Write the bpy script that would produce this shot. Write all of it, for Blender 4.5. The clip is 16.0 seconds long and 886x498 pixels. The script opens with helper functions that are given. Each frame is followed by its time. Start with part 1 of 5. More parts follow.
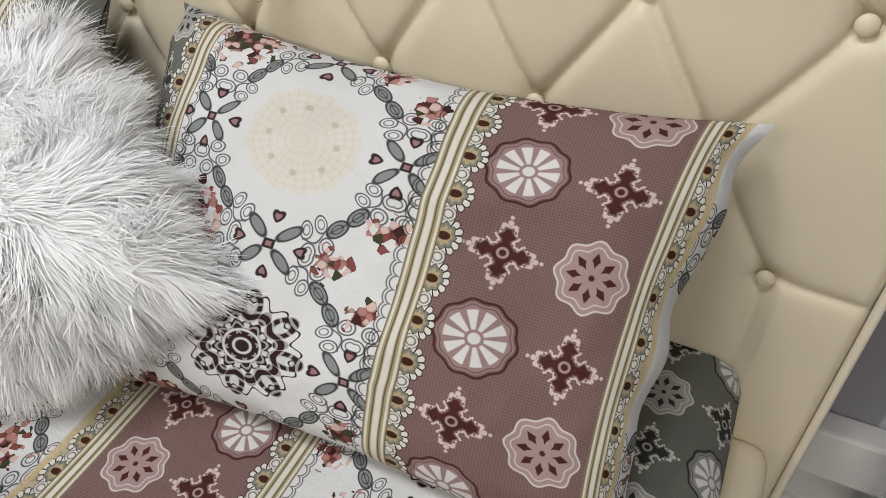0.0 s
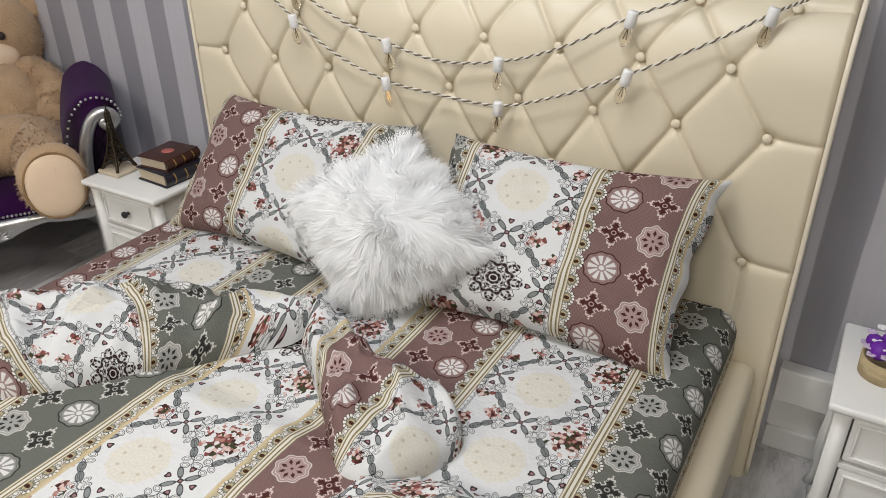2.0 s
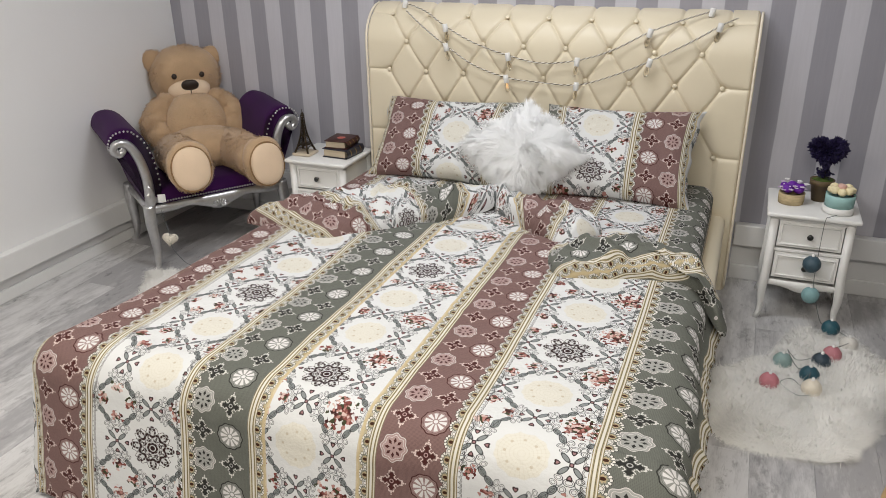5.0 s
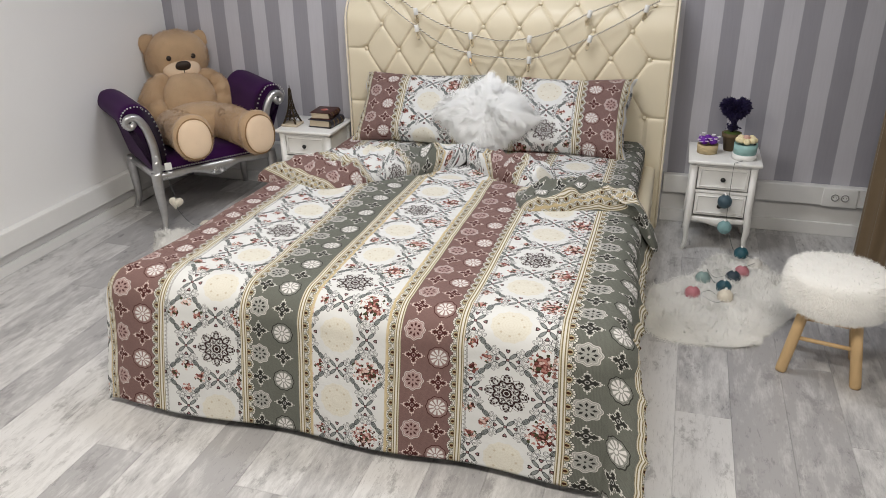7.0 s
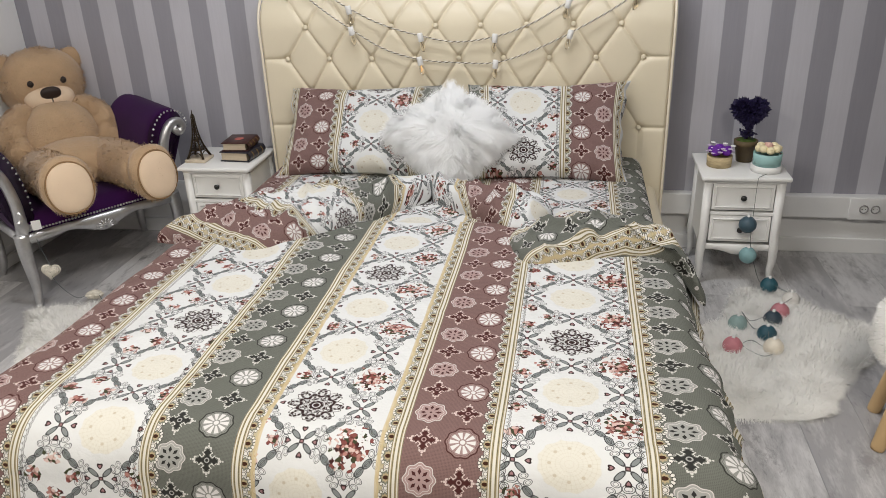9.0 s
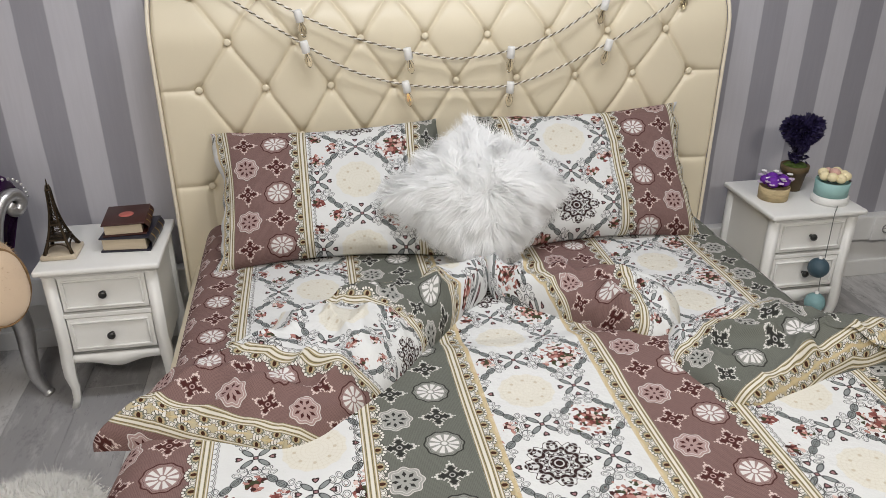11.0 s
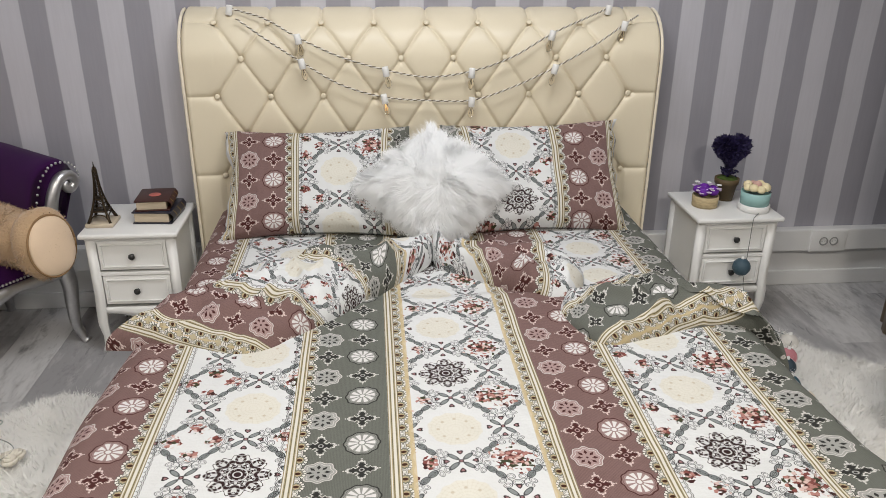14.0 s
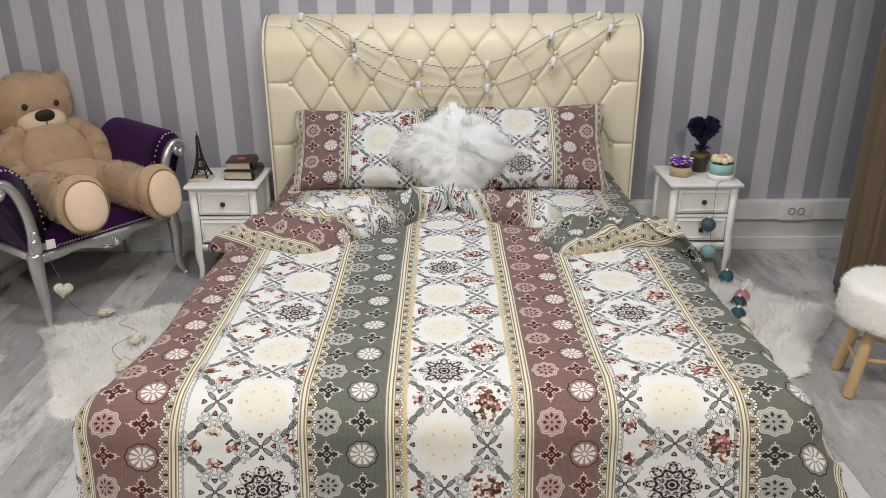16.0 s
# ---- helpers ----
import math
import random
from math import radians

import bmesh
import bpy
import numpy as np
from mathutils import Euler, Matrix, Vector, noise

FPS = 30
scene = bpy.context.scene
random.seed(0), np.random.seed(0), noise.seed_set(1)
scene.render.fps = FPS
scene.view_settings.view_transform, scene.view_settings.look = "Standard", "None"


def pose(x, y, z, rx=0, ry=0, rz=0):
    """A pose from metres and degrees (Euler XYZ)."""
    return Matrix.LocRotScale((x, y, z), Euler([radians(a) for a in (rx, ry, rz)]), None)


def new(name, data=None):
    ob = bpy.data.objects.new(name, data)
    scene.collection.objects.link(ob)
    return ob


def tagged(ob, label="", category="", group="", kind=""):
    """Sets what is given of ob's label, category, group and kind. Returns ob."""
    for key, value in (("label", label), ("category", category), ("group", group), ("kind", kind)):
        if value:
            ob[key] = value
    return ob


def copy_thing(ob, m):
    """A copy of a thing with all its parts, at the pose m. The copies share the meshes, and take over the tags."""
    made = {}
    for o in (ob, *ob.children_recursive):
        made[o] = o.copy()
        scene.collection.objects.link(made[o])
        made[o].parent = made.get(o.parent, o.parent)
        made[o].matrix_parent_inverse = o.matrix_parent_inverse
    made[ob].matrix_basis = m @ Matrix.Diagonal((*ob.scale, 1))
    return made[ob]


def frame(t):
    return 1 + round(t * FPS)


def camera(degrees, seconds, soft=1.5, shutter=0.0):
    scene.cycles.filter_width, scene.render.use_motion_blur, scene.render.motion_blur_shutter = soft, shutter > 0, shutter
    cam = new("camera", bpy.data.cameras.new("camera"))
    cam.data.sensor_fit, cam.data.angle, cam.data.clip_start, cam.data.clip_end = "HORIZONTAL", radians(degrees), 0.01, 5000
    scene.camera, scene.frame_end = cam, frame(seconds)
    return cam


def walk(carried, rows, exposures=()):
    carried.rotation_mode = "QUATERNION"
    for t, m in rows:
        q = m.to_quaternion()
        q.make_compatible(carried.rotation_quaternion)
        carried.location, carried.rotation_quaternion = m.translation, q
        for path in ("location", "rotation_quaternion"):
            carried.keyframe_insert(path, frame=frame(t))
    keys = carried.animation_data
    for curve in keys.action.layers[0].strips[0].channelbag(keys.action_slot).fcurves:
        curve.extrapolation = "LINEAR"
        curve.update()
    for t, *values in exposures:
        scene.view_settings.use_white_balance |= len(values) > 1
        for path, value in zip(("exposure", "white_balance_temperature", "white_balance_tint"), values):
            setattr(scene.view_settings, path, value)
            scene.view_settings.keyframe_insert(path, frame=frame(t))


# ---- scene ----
cam = camera(60.2, 16.0, soft=0.7)
METRES, EYE, TILT, LEAN, TURN = 8.0, 1.22, 0.0, 0.0, 23.5
ROWS = [
    (0.0, 0.0, 0.0, 0.0, 1.03, -40.72, -1.2),
    (0.5, -0.0012, -0.0195, 0.0124, 3.67, -39.9, -0.8),
    (1.0, 0.0003, -0.0622, 0.031, 7.52, -35.75, -0.26),
    (1.5, -0.0008, -0.0861, 0.0405, 8.29, -32.14, 0.39),
    (2.0, -0.0177, -0.1208, 0.0397, 6.48, -29.22, 0.51),
    (2.5, -0.0325, -0.1522, 0.0428, 4.83, -27.34, 0.53),
    (3.0, -0.0444, -0.1866, 0.0414, 3.58, -25.93, 0.73),
    (3.5, -0.0649, -0.2186, 0.0448, 2.36, -24.71, 0.92),
    (4.0, -0.0902, -0.251, 0.0485, 1.16, -23.79, 0.94),
    (4.5, -0.1021, -0.2863, 0.0484, -0.33, -23.41, 0.91),
    (5.0, -0.1148, -0.3222, 0.0513, -1.86, -23.53, 0.81),
    (7.5, -0.1438, -0.4013, 0.0626, -8.1, -24.84, 1.08),
    (8.0, -0.1488, -0.3753, 0.056, -9.85, -24.43, 1.49),
    (8.5, -0.1526, -0.339, 0.0477, -11.92, -24.16, 1.98),
    (9.0, -0.1524, -0.2897, 0.0407, -14.05, -24.17, 2.09),
    (9.5, -0.168, -0.2422, 0.0368, -16.81, -24.57, 2.25),
    (12.0, -0.2238, -0.1001, 0.036, -39.58, -26.12, -1.25),
    (12.5, -0.2039, -0.1268, 0.0357, -36.35, -25.54, -1.22),
    (13.0, -0.1982, -0.1495, 0.0372, -33.61, -24.75, -1.03),
    (13.5, -0.2057, -0.1786, 0.0373, -30.87, -23.92, -0.76),
    (14.0, -0.2124, -0.2029, 0.0412, -28.63, -23.26, -0.52),
    (14.5, -0.2143, -0.2327, 0.041, -26.7, -22.81, -0.24),
    (15.0, -0.2194, -0.2588, 0.0432, -25.18, -22.42, -0.02),
    (15.5, -0.23, -0.2847, 0.042, -24.13, -22.06, 0.09),
    (16.0, -0.2349, -0.3053, 0.0434, -23.51, -21.87, 0.23),
]
walk(cam, [(t, pose(0, 0, EYE, TILT, LEAN, TURN) @ pose(METRES * x, METRES * y, METRES * z, 90 + pitch, roll, yaw)) for t, x, y, z, yaw, pitch, roll in ROWS])

# ---- light ----
world = bpy.data.worlds.new("world")
scene.world = world
world.use_nodes = True
world.node_tree.nodes["Background"].inputs[0].default_value = (0.9, 0.95, 1.0, 1)
world.node_tree.nodes["Background"].inputs[1].default_value = 0.3
scene.view_settings.exposure = -0.24


def area_lamp(name, m, sx, sy, power, colour):
    data = bpy.data.lights.new(name, "AREA")
    data.shape, data.size, data.size_y, data.energy, data.color = "RECTANGLE", sx, sy, power, colour
    ob = new(name, data)
    ob.matrix_world = m
    return ob


LAMPS = [(-1.08, -0.3), (-0.34, -0.3), (-1.75, -2.45), (0.35, -2.7)]
for (lx, ly), power, tone in zip(LAMPS, (17, 17, 52, 61), ((0.95, 0.965, 1.0), (0.95, 0.965, 1.0), (1.0, 0.935, 0.83), (1.0, 0.935, 0.83))):
    area_lamp("ceiling_panel_light", pose(lx, ly, 2.66), 0.5, 0.5, power, tone)


# ---- node arithmetic ----
class Num:
    """A socket in a material's tree, with arithmetic."""

    def __init__(self, tree, sock):
        self.tree, self.sock = tree, sock

    def op(self, kind, *others, clamp=False):
        n = self.tree.nodes.new("ShaderNodeMath")
        n.operation, n.use_clamp = kind, clamp
        for i, o in enumerate((self, *others)):
            if isinstance(o, Num):
                self.tree.links.new(o.sock, n.inputs[i])
            else:
                n.inputs[i].default_value = o
        return Num(self.tree, n.outputs[0])

    def __add__(self, o): return self.op("ADD", o)
    def __radd__(self, o): return self.op("ADD", o)
    def __sub__(self, o): return self.op("SUBTRACT", o)
    def __rsub__(self, o): return (self * -1.0) + o
    def __mul__(self, o): return self.op("MULTIPLY", o)
    def __rmul__(self, o): return self.op("MULTIPLY", o)
    def __truediv__(self, o): return self.op("DIVIDE", o)
    def abs(self): return self.op("ABSOLUTE")
    def cos(self): return self.op("COSINE")
    def sin(self): return self.op("SINE")
    def sqrt(self): return self.op("SQRT")
    def wrap(self, period): return self.op("WRAP", period / 2, -period / 2)
    def gt(self, x): return self.op("GREATER_THAN", x)
    def lt(self, x): return self.op("LESS_THAN", x)
    def min(self, o): return self.op("MINIMUM", o)
    def max(self, o): return self.op("MAXIMUM", o)

    def inside(self, w=0.0012):
        """1 where the value is below 0, with a soft edge of width w."""
        return (self * (-1.0 / w)).op("ADD", 0.5, clamp=True)


def tree_of(name):
    m = bpy.data.materials.new(name)
    m.use_nodes = True
    t = m.node_tree
    return m, t, t.nodes["Principled BSDF"]


def mix(t, a, b, fac, blend="MIX"):
    n = t.nodes.new("ShaderNodeMix")
    n.data_type, n.blend_type = "RGBA", blend
    for i, v in ((0, fac), (6, a), (7, b)):
        if isinstance(v, Num):
            v = v.sock
        if isinstance(v, (int, float)):
            n.inputs[i].default_value = v
        elif isinstance(v, tuple):
            n.inputs[i].default_value = (*v, 1)
        else:
            t.links.new(v, n.inputs[i])
    return n.outputs[2]


def noise_of(t, scale, detail=4, rough=0.5, coord=None, stretch=None):
    n = t.nodes.new("ShaderNodeTexNoise")
    n.inputs["Scale"].default_value, n.inputs["Detail"].default_value, n.inputs["Roughness"].default_value = scale, detail, rough
    if coord is None:
        coord = t.nodes.new("ShaderNodeTexCoord").outputs["Object"]
    if stretch:
        mp = t.nodes.new("ShaderNodeMapping")
        mp.inputs["Scale"].default_value = stretch
        t.links.new(coord, mp.inputs["Vector"])
        coord = mp.outputs[0]
    t.links.new(coord, n.inputs["Vector"])
    return Num(t, n.outputs["Fac"])


def bump(t, bsdf, height, strength, dist):
    b = t.nodes.new("ShaderNodeBump")
    b.inputs["Strength"].default_value, b.inputs["Distance"].default_value = strength, dist
    t.links.new(height.sock, b.inputs["Height"])
    t.links.new(b.outputs[0], bsdf.inputs["Normal"])


def plain(name, colour, rough=0.5, metal=0.0, vary=0.12, scale=12.0, grain=160.0, bumpy=0.15, depth=0.001, sheen=0.0, stretch=None):
    """A surface with two scales of variation and a fine relief."""
    m, t, b = tree_of(name)
    big, small = noise_of(t, scale, 3, stretch=stretch), noise_of(t, grain, 3, stretch=stretch)
    f = (big - 0.5) * vary * 2 + (small - 0.5) * vary + 1.0
    c = t.nodes.new("ShaderNodeCombineColor")
    for i in range(3):
        t.links.new((f * colour[i]).sock, c.inputs[i])
    t.links.new(c.outputs[0], b.inputs["Base Color"])
    t.links.new(((big - 0.5) * 0.15 + rough).sock, b.inputs["Roughness"])
    b.inputs["Metallic"].default_value = metal
    b.inputs["Sheen Weight"].default_value = sheen
    if bumpy:
        bump(t, b, small, bumpy, depth)
    return m


def printed_cotton(name):
    """Striped cotton print: floral lattice panels between mauve and grey-green bands, in metres of cloth."""
    m, t, b = tree_of(name)
    uvn = t.nodes.new("ShaderNodeUVMap")
    uvn.uv_map = "UVMap"
    sep = t.nodes.new("ShaderNodeSeparateXYZ")
    t.links.new(uvn.outputs[0], sep.inputs[0])
    u, v = Num(t, sep.outputs[0]), Num(t, sep.outputs[1])
    uw = u.op("WRAP", 0.695, -0.345)
    F, D, S = 0.172, 0.2293, 0.105
    TAU = 2 * math.pi

    def band(a, c, w=0.0012):
        return ((uw - (a + c) / 2).abs() - (c - a) / 2).inside(w)

    def polar(x, y):
        return (x * x + y * y).sqrt(), y.op("ARCTAN2", x)

    green, mauve = band(-0.345, -0.14), band(0.222, 0.405)
    coloured = green.max(mauve)
    # the lattice of the pale panels
    is_a = uw.gt(0.42)
    col_a = (u.gt(0.0) * -0.055) + 0.61
    la, lv = uw - is_a * col_a, v + is_a * 0.345
    x, y = la, lv.wrap(D)
    r, a = polar(x, y)
    dark_turn = (lv.wrap(3 * D).abs()).lt(D / 2)
    cream = (r - 0.058 + (a * 12).cos() * 0.0015).inside(0.003)
    dot_r, dot_a = polar(r - 0.037, (a.wrap(TAU / 8)) * 0.037)
    dots = (dot_r - 0.0035).inside(0.002)
    ringlets = (((r * (TAU / 0.017)).sin() * (a * 16).cos()).abs() - 0.12).inside(0.2)
    rm = r * 0.90
    e8 = a.wrap(TAU / 8)
    qx, qy = (rm - 0.042) / 0.0165, e8 * rm / 0.0098
    petal = (qx * qx + qy * qy).sqrt() - 1.0
    e9 = (a + TAU / 16).wrap(TAU / 8)
    ox, oy = (rm - 0.036) / 0.0075, e9 * rm / 0.0052
    bud = (ox * ox + oy * oy).sqrt() - 1.0
    disc = rm - 0.0265 - (a * 16).cos() * 0.0022
    mandala = petal.inside(0.15).max(bud.inside(0.2)).max(disc.inside())
    light_in = ((petal + 0.52).inside(0.15)).max(((rm - 0.0165).abs() - 0.0012).inside()).max(((rm - 0.0075).abs() - 0.0012).inside())
    light_in = light_in.max((((a * 8).cos() - 0.6) * -1.0).inside(0.3) * ((rm - 0.0215).abs() - 0.0026).inside())
    scroll = ((rm * (TAU / 0.0090) + (a * 8).cos() * 2.4).sin()).gt(0.55) * rm.gt(0.0125)
    crown = ((rm - 0.0500 + (a * 16).cos() * 0.0050).abs() - 0.0010).inside(0.001)
    mandala = (mandala * (1.0 - light_in * 0.85) * (1.0 - scroll * 0.45)).max(crown)
    cx, cyv = la.wrap(2 * S), lv.wrap(D)
    nrm = ((cx.abs() / S).op("POWER", 1.5) + (cyv.abs() / (D / 2)).op("POWER", 1.5)).op("POWER", 1 / 1.5)
    off = (nrm - 1.0) * 0.088
    side_off = off.abs()
    arc = (cyv / (D / 2)).op("ARCTAN2", cx / S).wrap(math.pi / 2).abs()
    along = (math.pi / 4 - arc) * 0.112
    fx, fy = (along - 0.0135) / 0.0135, off / 0.0064
    leaf = (fx * fx + fy * fy).sqrt() - 1.0
    l1 = leaf.inside(0.12)
    outline = (leaf.abs() - 0.11).inside(0.1).max(((leaf + 0.48).abs() - 0.06).inside(0.1))
    vein = (side_off - 0.0006).inside(0.0008) * l1
    k1, k2 = along - 0.0310, along - 0.0500
    o1, o2 = side_off - 0.0100, side_off - 0.0095
    rr = (k1 * k1 + o1 * o1).sqrt().min((k2 * k2 + o2 * o2).sqrt())
    w1 = ((rr - 0.0076).abs() - 0.0008).inside(0.0008).max(((rr - 0.0042).abs() - 0.0006).inside(0.001))
    tendril = ((off - (along * 190.0).sin() * 0.0035).abs() - 0.0009).inside(0.0008) * (along - 0.056).inside() * (0.022 - along).inside()
    w1 = w1.max(tendril)
    ax0, ay0 = cx.abs(), cyv.abs()
    near_x = ax0.gt(S * 0.5) * ay0.lt(D / 4)
    node_x = (ax0 - S) * near_x + ax0 * (1.0 - near_x)
    node_y = ay0 * near_x + (ay0 - D / 2) * (1.0 - near_x)
    square = (node_x.abs().max(node_y.abs()) - 0.0052).inside()
    edge = (node_x.abs().max(node_y.abs()) - 0.0026).inside()
    hx, hy = node_x.abs().max(node_y.abs()) - 0.0300, node_x.abs().min(node_y.abs())
    hd = (hx * 1.05 - hy * 0.65 + 0.0015)
    hr = (hd * hd + hy * hy).sqrt() - 0.0066
    heart, heart_in = hr.inside(), (hr + 0.0032).inside()
    da, db = ((node_x.abs() + node_y.abs()) * 0.7071 - 0.0215) / 0.0130, (node_x.abs() - node_y.abs()) * (0.7071 / 0.0052)
    sprig = (da * da + db * db).sqrt() - 1.0
    sprig_line, sprig_in = (sprig.abs() - 0.16).inside(0.2), sprig.inside(0.2)
    # bouquets
    gx, gy = (la - S).wrap(2 * S), (lv - D / 2).wrap(D)
    gr, ga = polar(gx, gy)
    wob = noise_of(t, 60, 3, coord=uvn.outputs[0]) - 0.5
    is_small = la.lt(-0.02)
    is_big = 1.0 - is_small

    col = mix(t, (0.79, 0.80, 0.805), (0.80, 0.775, 0.695), cream)
    col = mix(t, col, (0.62, 0.55, 0.43), cream * (dots * 0.9 + ringlets * 0.30) * (1.0 - dark_turn))
    col = mix(t, col, (0.79, 0.80, 0.805), dark_turn * cream)
    col = mix(t, col, (0.032, 0.013, 0.013), dark_turn * mandala)
    col = mix(t, col, (0.24, 0.265, 0.265), l1.max(sprig_in) * 0.95)
    col = mix(t, col, (0.05, 0.05, 0.055), vein * 0.8)
    col = mix(t, col, (0.03, 0.03, 0.035), outline.max(sprig_line) * 0.95)
    col = mix(t, col, (0.085, 0.088, 0.095), w1 * 0.95)
    col = mix(t, col, (0.035, 0.02, 0.02), square.max(heart))
    col = mix(t, col, (0.36, 0.20, 0.21), edge.max(heart_in))
    # petals and leaves, a few millimetres each
    cells = t.nodes.new("ShaderNodeTexVoronoi")
    cells.inputs["Scale"].default_value = 125.0
    t.links.new(uvn.outputs[0], cells.inputs["Vector"])
    pick = t.nodes.new("ShaderNodeSeparateColor")
    t.links.new(cells.outputs["Color"], pick.inputs[0])
    hue, kind, gap = [Num(t, pick.outputs[i]) for i in range(3)]
    fold = Num(t, cells.outputs["Distance"])
    petal_c = mix(t, (0.055, 0.018, 0.016), (0.24, 0.075, 0.065), hue.gt(0.16))
    petal_c = mix(t, petal_c, (0.48, 0.235, 0.205), hue.gt(0.42))
    petal_c = mix(t, petal_c, (0.72, 0.54, 0.49), hue.gt(0.68))
    petal_c = mix(t, petal_c, (0.10, 0.02, 0.018), ((fold - 0.55) * 3.0).op("ADD", 0.0, clamp=True))
    petal_c = mix(t, petal_c, (0.055, 0.060, 0.028), kind.gt(0.84))
    sx0, sy0 = gr - 0.043, ga.wrap(TAU / 4) * 0.043
    sr = (sx0 * sx0 + sy0 * sy0).sqrt()
    reach = (sr / 0.019) * is_small + (gr / 0.046) * is_big + wob * 0.9
    posy = ((reach + gap * 0.95 - 1.22) * -1.0).gt(0.0)
    col = mix(t, col, petal_c, posy)
    # bands
    weave = (((u + v) * (TAU / 0.0058)).sin() * ((u - v) * (TAU / 0.0058)).sin()).gt(0.15)
    base_m = mix(t, (0.241, 0.150, 0.1405), (0.085, 0.034, 0.030), weave * 0.35)
    base_g = mix(t, (0.168, 0.175, 0.154), (0.062, 0.067, 0.056), weave * 0.35)
    band_c = mix(t, base_g, base_m, mauve)
    m_in, g_in = 0.306, -0.236
    pu = uw - (mauve * (m_in - g_in) + g_in)
    right = pu.gt(0.0)
    bx = pu.abs() - 0.0415
    by, cy = (v + right * (F / 2)).wrap(F), (v + right * (F / 2) + F / 2).wrap(F)
    br, ba = polar(bx, by)
    pale = mix(t, (0.47, 0.47, 0.45), (0.50, 0.36, 0.35), mauve)
    dark = mix(t, (0.03, 0.03, 0.028), (0.075, 0.02, 0.018), mauve)
    # ten-petalled white flowers
    rim = br - 0.0365 - (ba * 10).cos() * 0.0012
    c1 = mix(t, band_c, dark, (rim.abs() - 0.0013).inside())
    c1 = mix(t, c1, pale, (rim + 0.003).inside() * 0.5)
    c1 = mix(t, c1, dark, ((rim + 0.0052).abs() - 0.0006).inside() * 0.7)
    pet = ((ba * 5).cos().abs() * -0.0110 + 0.0062) * (br / 0.026) + (br - 0.0275).max(0.0)
    c1 = mix(t, c1, (0.80, 0.78, 0.77), pet.inside(0.002) * (br - 0.0275).inside() * (0.0085 - br).inside())
    c1 = mix(t, c1, (0.80, 0.78, 0.77), (br - 0.0055).inside())
    # eight-petalled pierced rosettes
    rim2 = br - 0.033 - (ba * 8).cos() * 0.0022
    c2 = mix(t, band_c, pale, rim2.inside() * 0.75)
    c2 = mix(t, c2, (0.74, 0.70, 0.68), (rim2.abs() - 0.0009).inside().max(((rim2 + 0.006).abs() - 0.0006).inside()))
    slit = (ba * 4).sin().abs() * 0.0068 + ((br - 0.0165).abs() - 0.0075) * 0.75
    c2 = mix(t, c2, dark, slit.inside().max((br - 0.0028).inside()))
    motif = mix(t, c2, c1, right)
    # crosses
    ax, ay = bx.abs(), cy.abs()
    lo, hi = ax.min(ay), ax.max(ay)
    arm = (lo - 0.0044 + hi * 0.06).max(hi - 0.0235)
    tip = lo + (hi - 0.0165).abs() * 1.1 - 0.0078
    star = arm.min(tip).min(ax + ay - 0.0135)
    halo = (star - 0.0048).inside() * ((star - 0.0018) * -1.0).inside()
    edge_dots = ((ax * (TAU / 0.0062)).cos() * (ay * (TAU / 0.0062)).cos()).gt(-0.4)
    spots = (lo * lo + (hi - 0.0300) * (hi - 0.0300)).sqrt() - 0.0026
    spots2 = ((lo - 0.0050) * (lo - 0.0050) + (hi - 0.0270) * (hi - 0.0270)).sqrt() - 0.0022
    spots3 = (lo * lo + (hi - 0.0355) * (hi - 0.0355)).sqrt() - 0.0018
    spots2 = spots2.min(spots3)
    light = mix(t, (0.70, 0.69, 0.66), (0.74, 0.61, 0.58), mauve)
    col_c = mix(t, motif, light, (halo * edge_dots).max(spots.inside()).max(spots2.inside()))
    col_c = mix(t, col_c, dark, star.inside())
    col_c = mix(t, col_c, pale, (((ax * ax + ay * ay).sqrt() - 0.0045).abs() - 0.0012).inside() * 0.9)
    col = mix(t, col, col_c, coloured)

    # lace with eyes, stripes, scallops and gold edges
    gold, ivory, ink = (0.42, 0.355, 0.20), (0.80, 0.77, 0.70), (0.02, 0.016, 0.014)
    ex, tan = None, None
    for edge_at, on_pale, side in ((-0.3217, 0, 1), (-0.1162, 1, 1), (0.1987, 1, -1), (0.4047, 0, -1)):
        e0 = (uw - edge_at) * side
        zone = e0.gt(-0.002) * e0.lt(0.034)
        far = (e0 - 1.0) * zone
        ex = far if ex is None else ex + far
        if on_pale:
            tan = zone if tan is None else tan.max(zone)
    ex = ex + 1.0
    LP = F / 4
    ey = v.wrap(LP)
    col = mix(t, col, (0.50, 0.42, 0.24), tan * (ex - 0.0245 + (ey * (TAU / LP)).cos() * -0.002).inside() * 0.85)
    dx0 = (ex - 0.0045) / 0.84
    er, ea = polar(dx0, ey)
    spread = (ea * 7.0).cos()
    ivory_r = er - 0.0172 - spread.abs() * 0.0030
    col = mix(t, col, ink, (ivory_r - 0.0010).inside() * 0.9)
    col = mix(t, col, (0.80, 0.78, 0.73), (ivory_r + 0.0003).inside() * spread.abs().gt(0.35))
    cup = er - 0.0122 - (ea * 8.0).cos() * 0.0012
    col = mix(t, col, ink, (cup - 0.0009).inside())
    col = mix(t, col, (0.25, 0.255, 0.20), cup.inside())
    col = mix(t, col, (0.50, 0.40, 0.24), (cup + 0.0034).inside())
    s1, s2 = (ex - 0.0045) / 0.0062, ey / 0.0042
    col = mix(t, col, (0.055, 0.018, 0.008), ((s1 * s1 + s2 * s2).sqrt() - 1.0).inside(0.2))
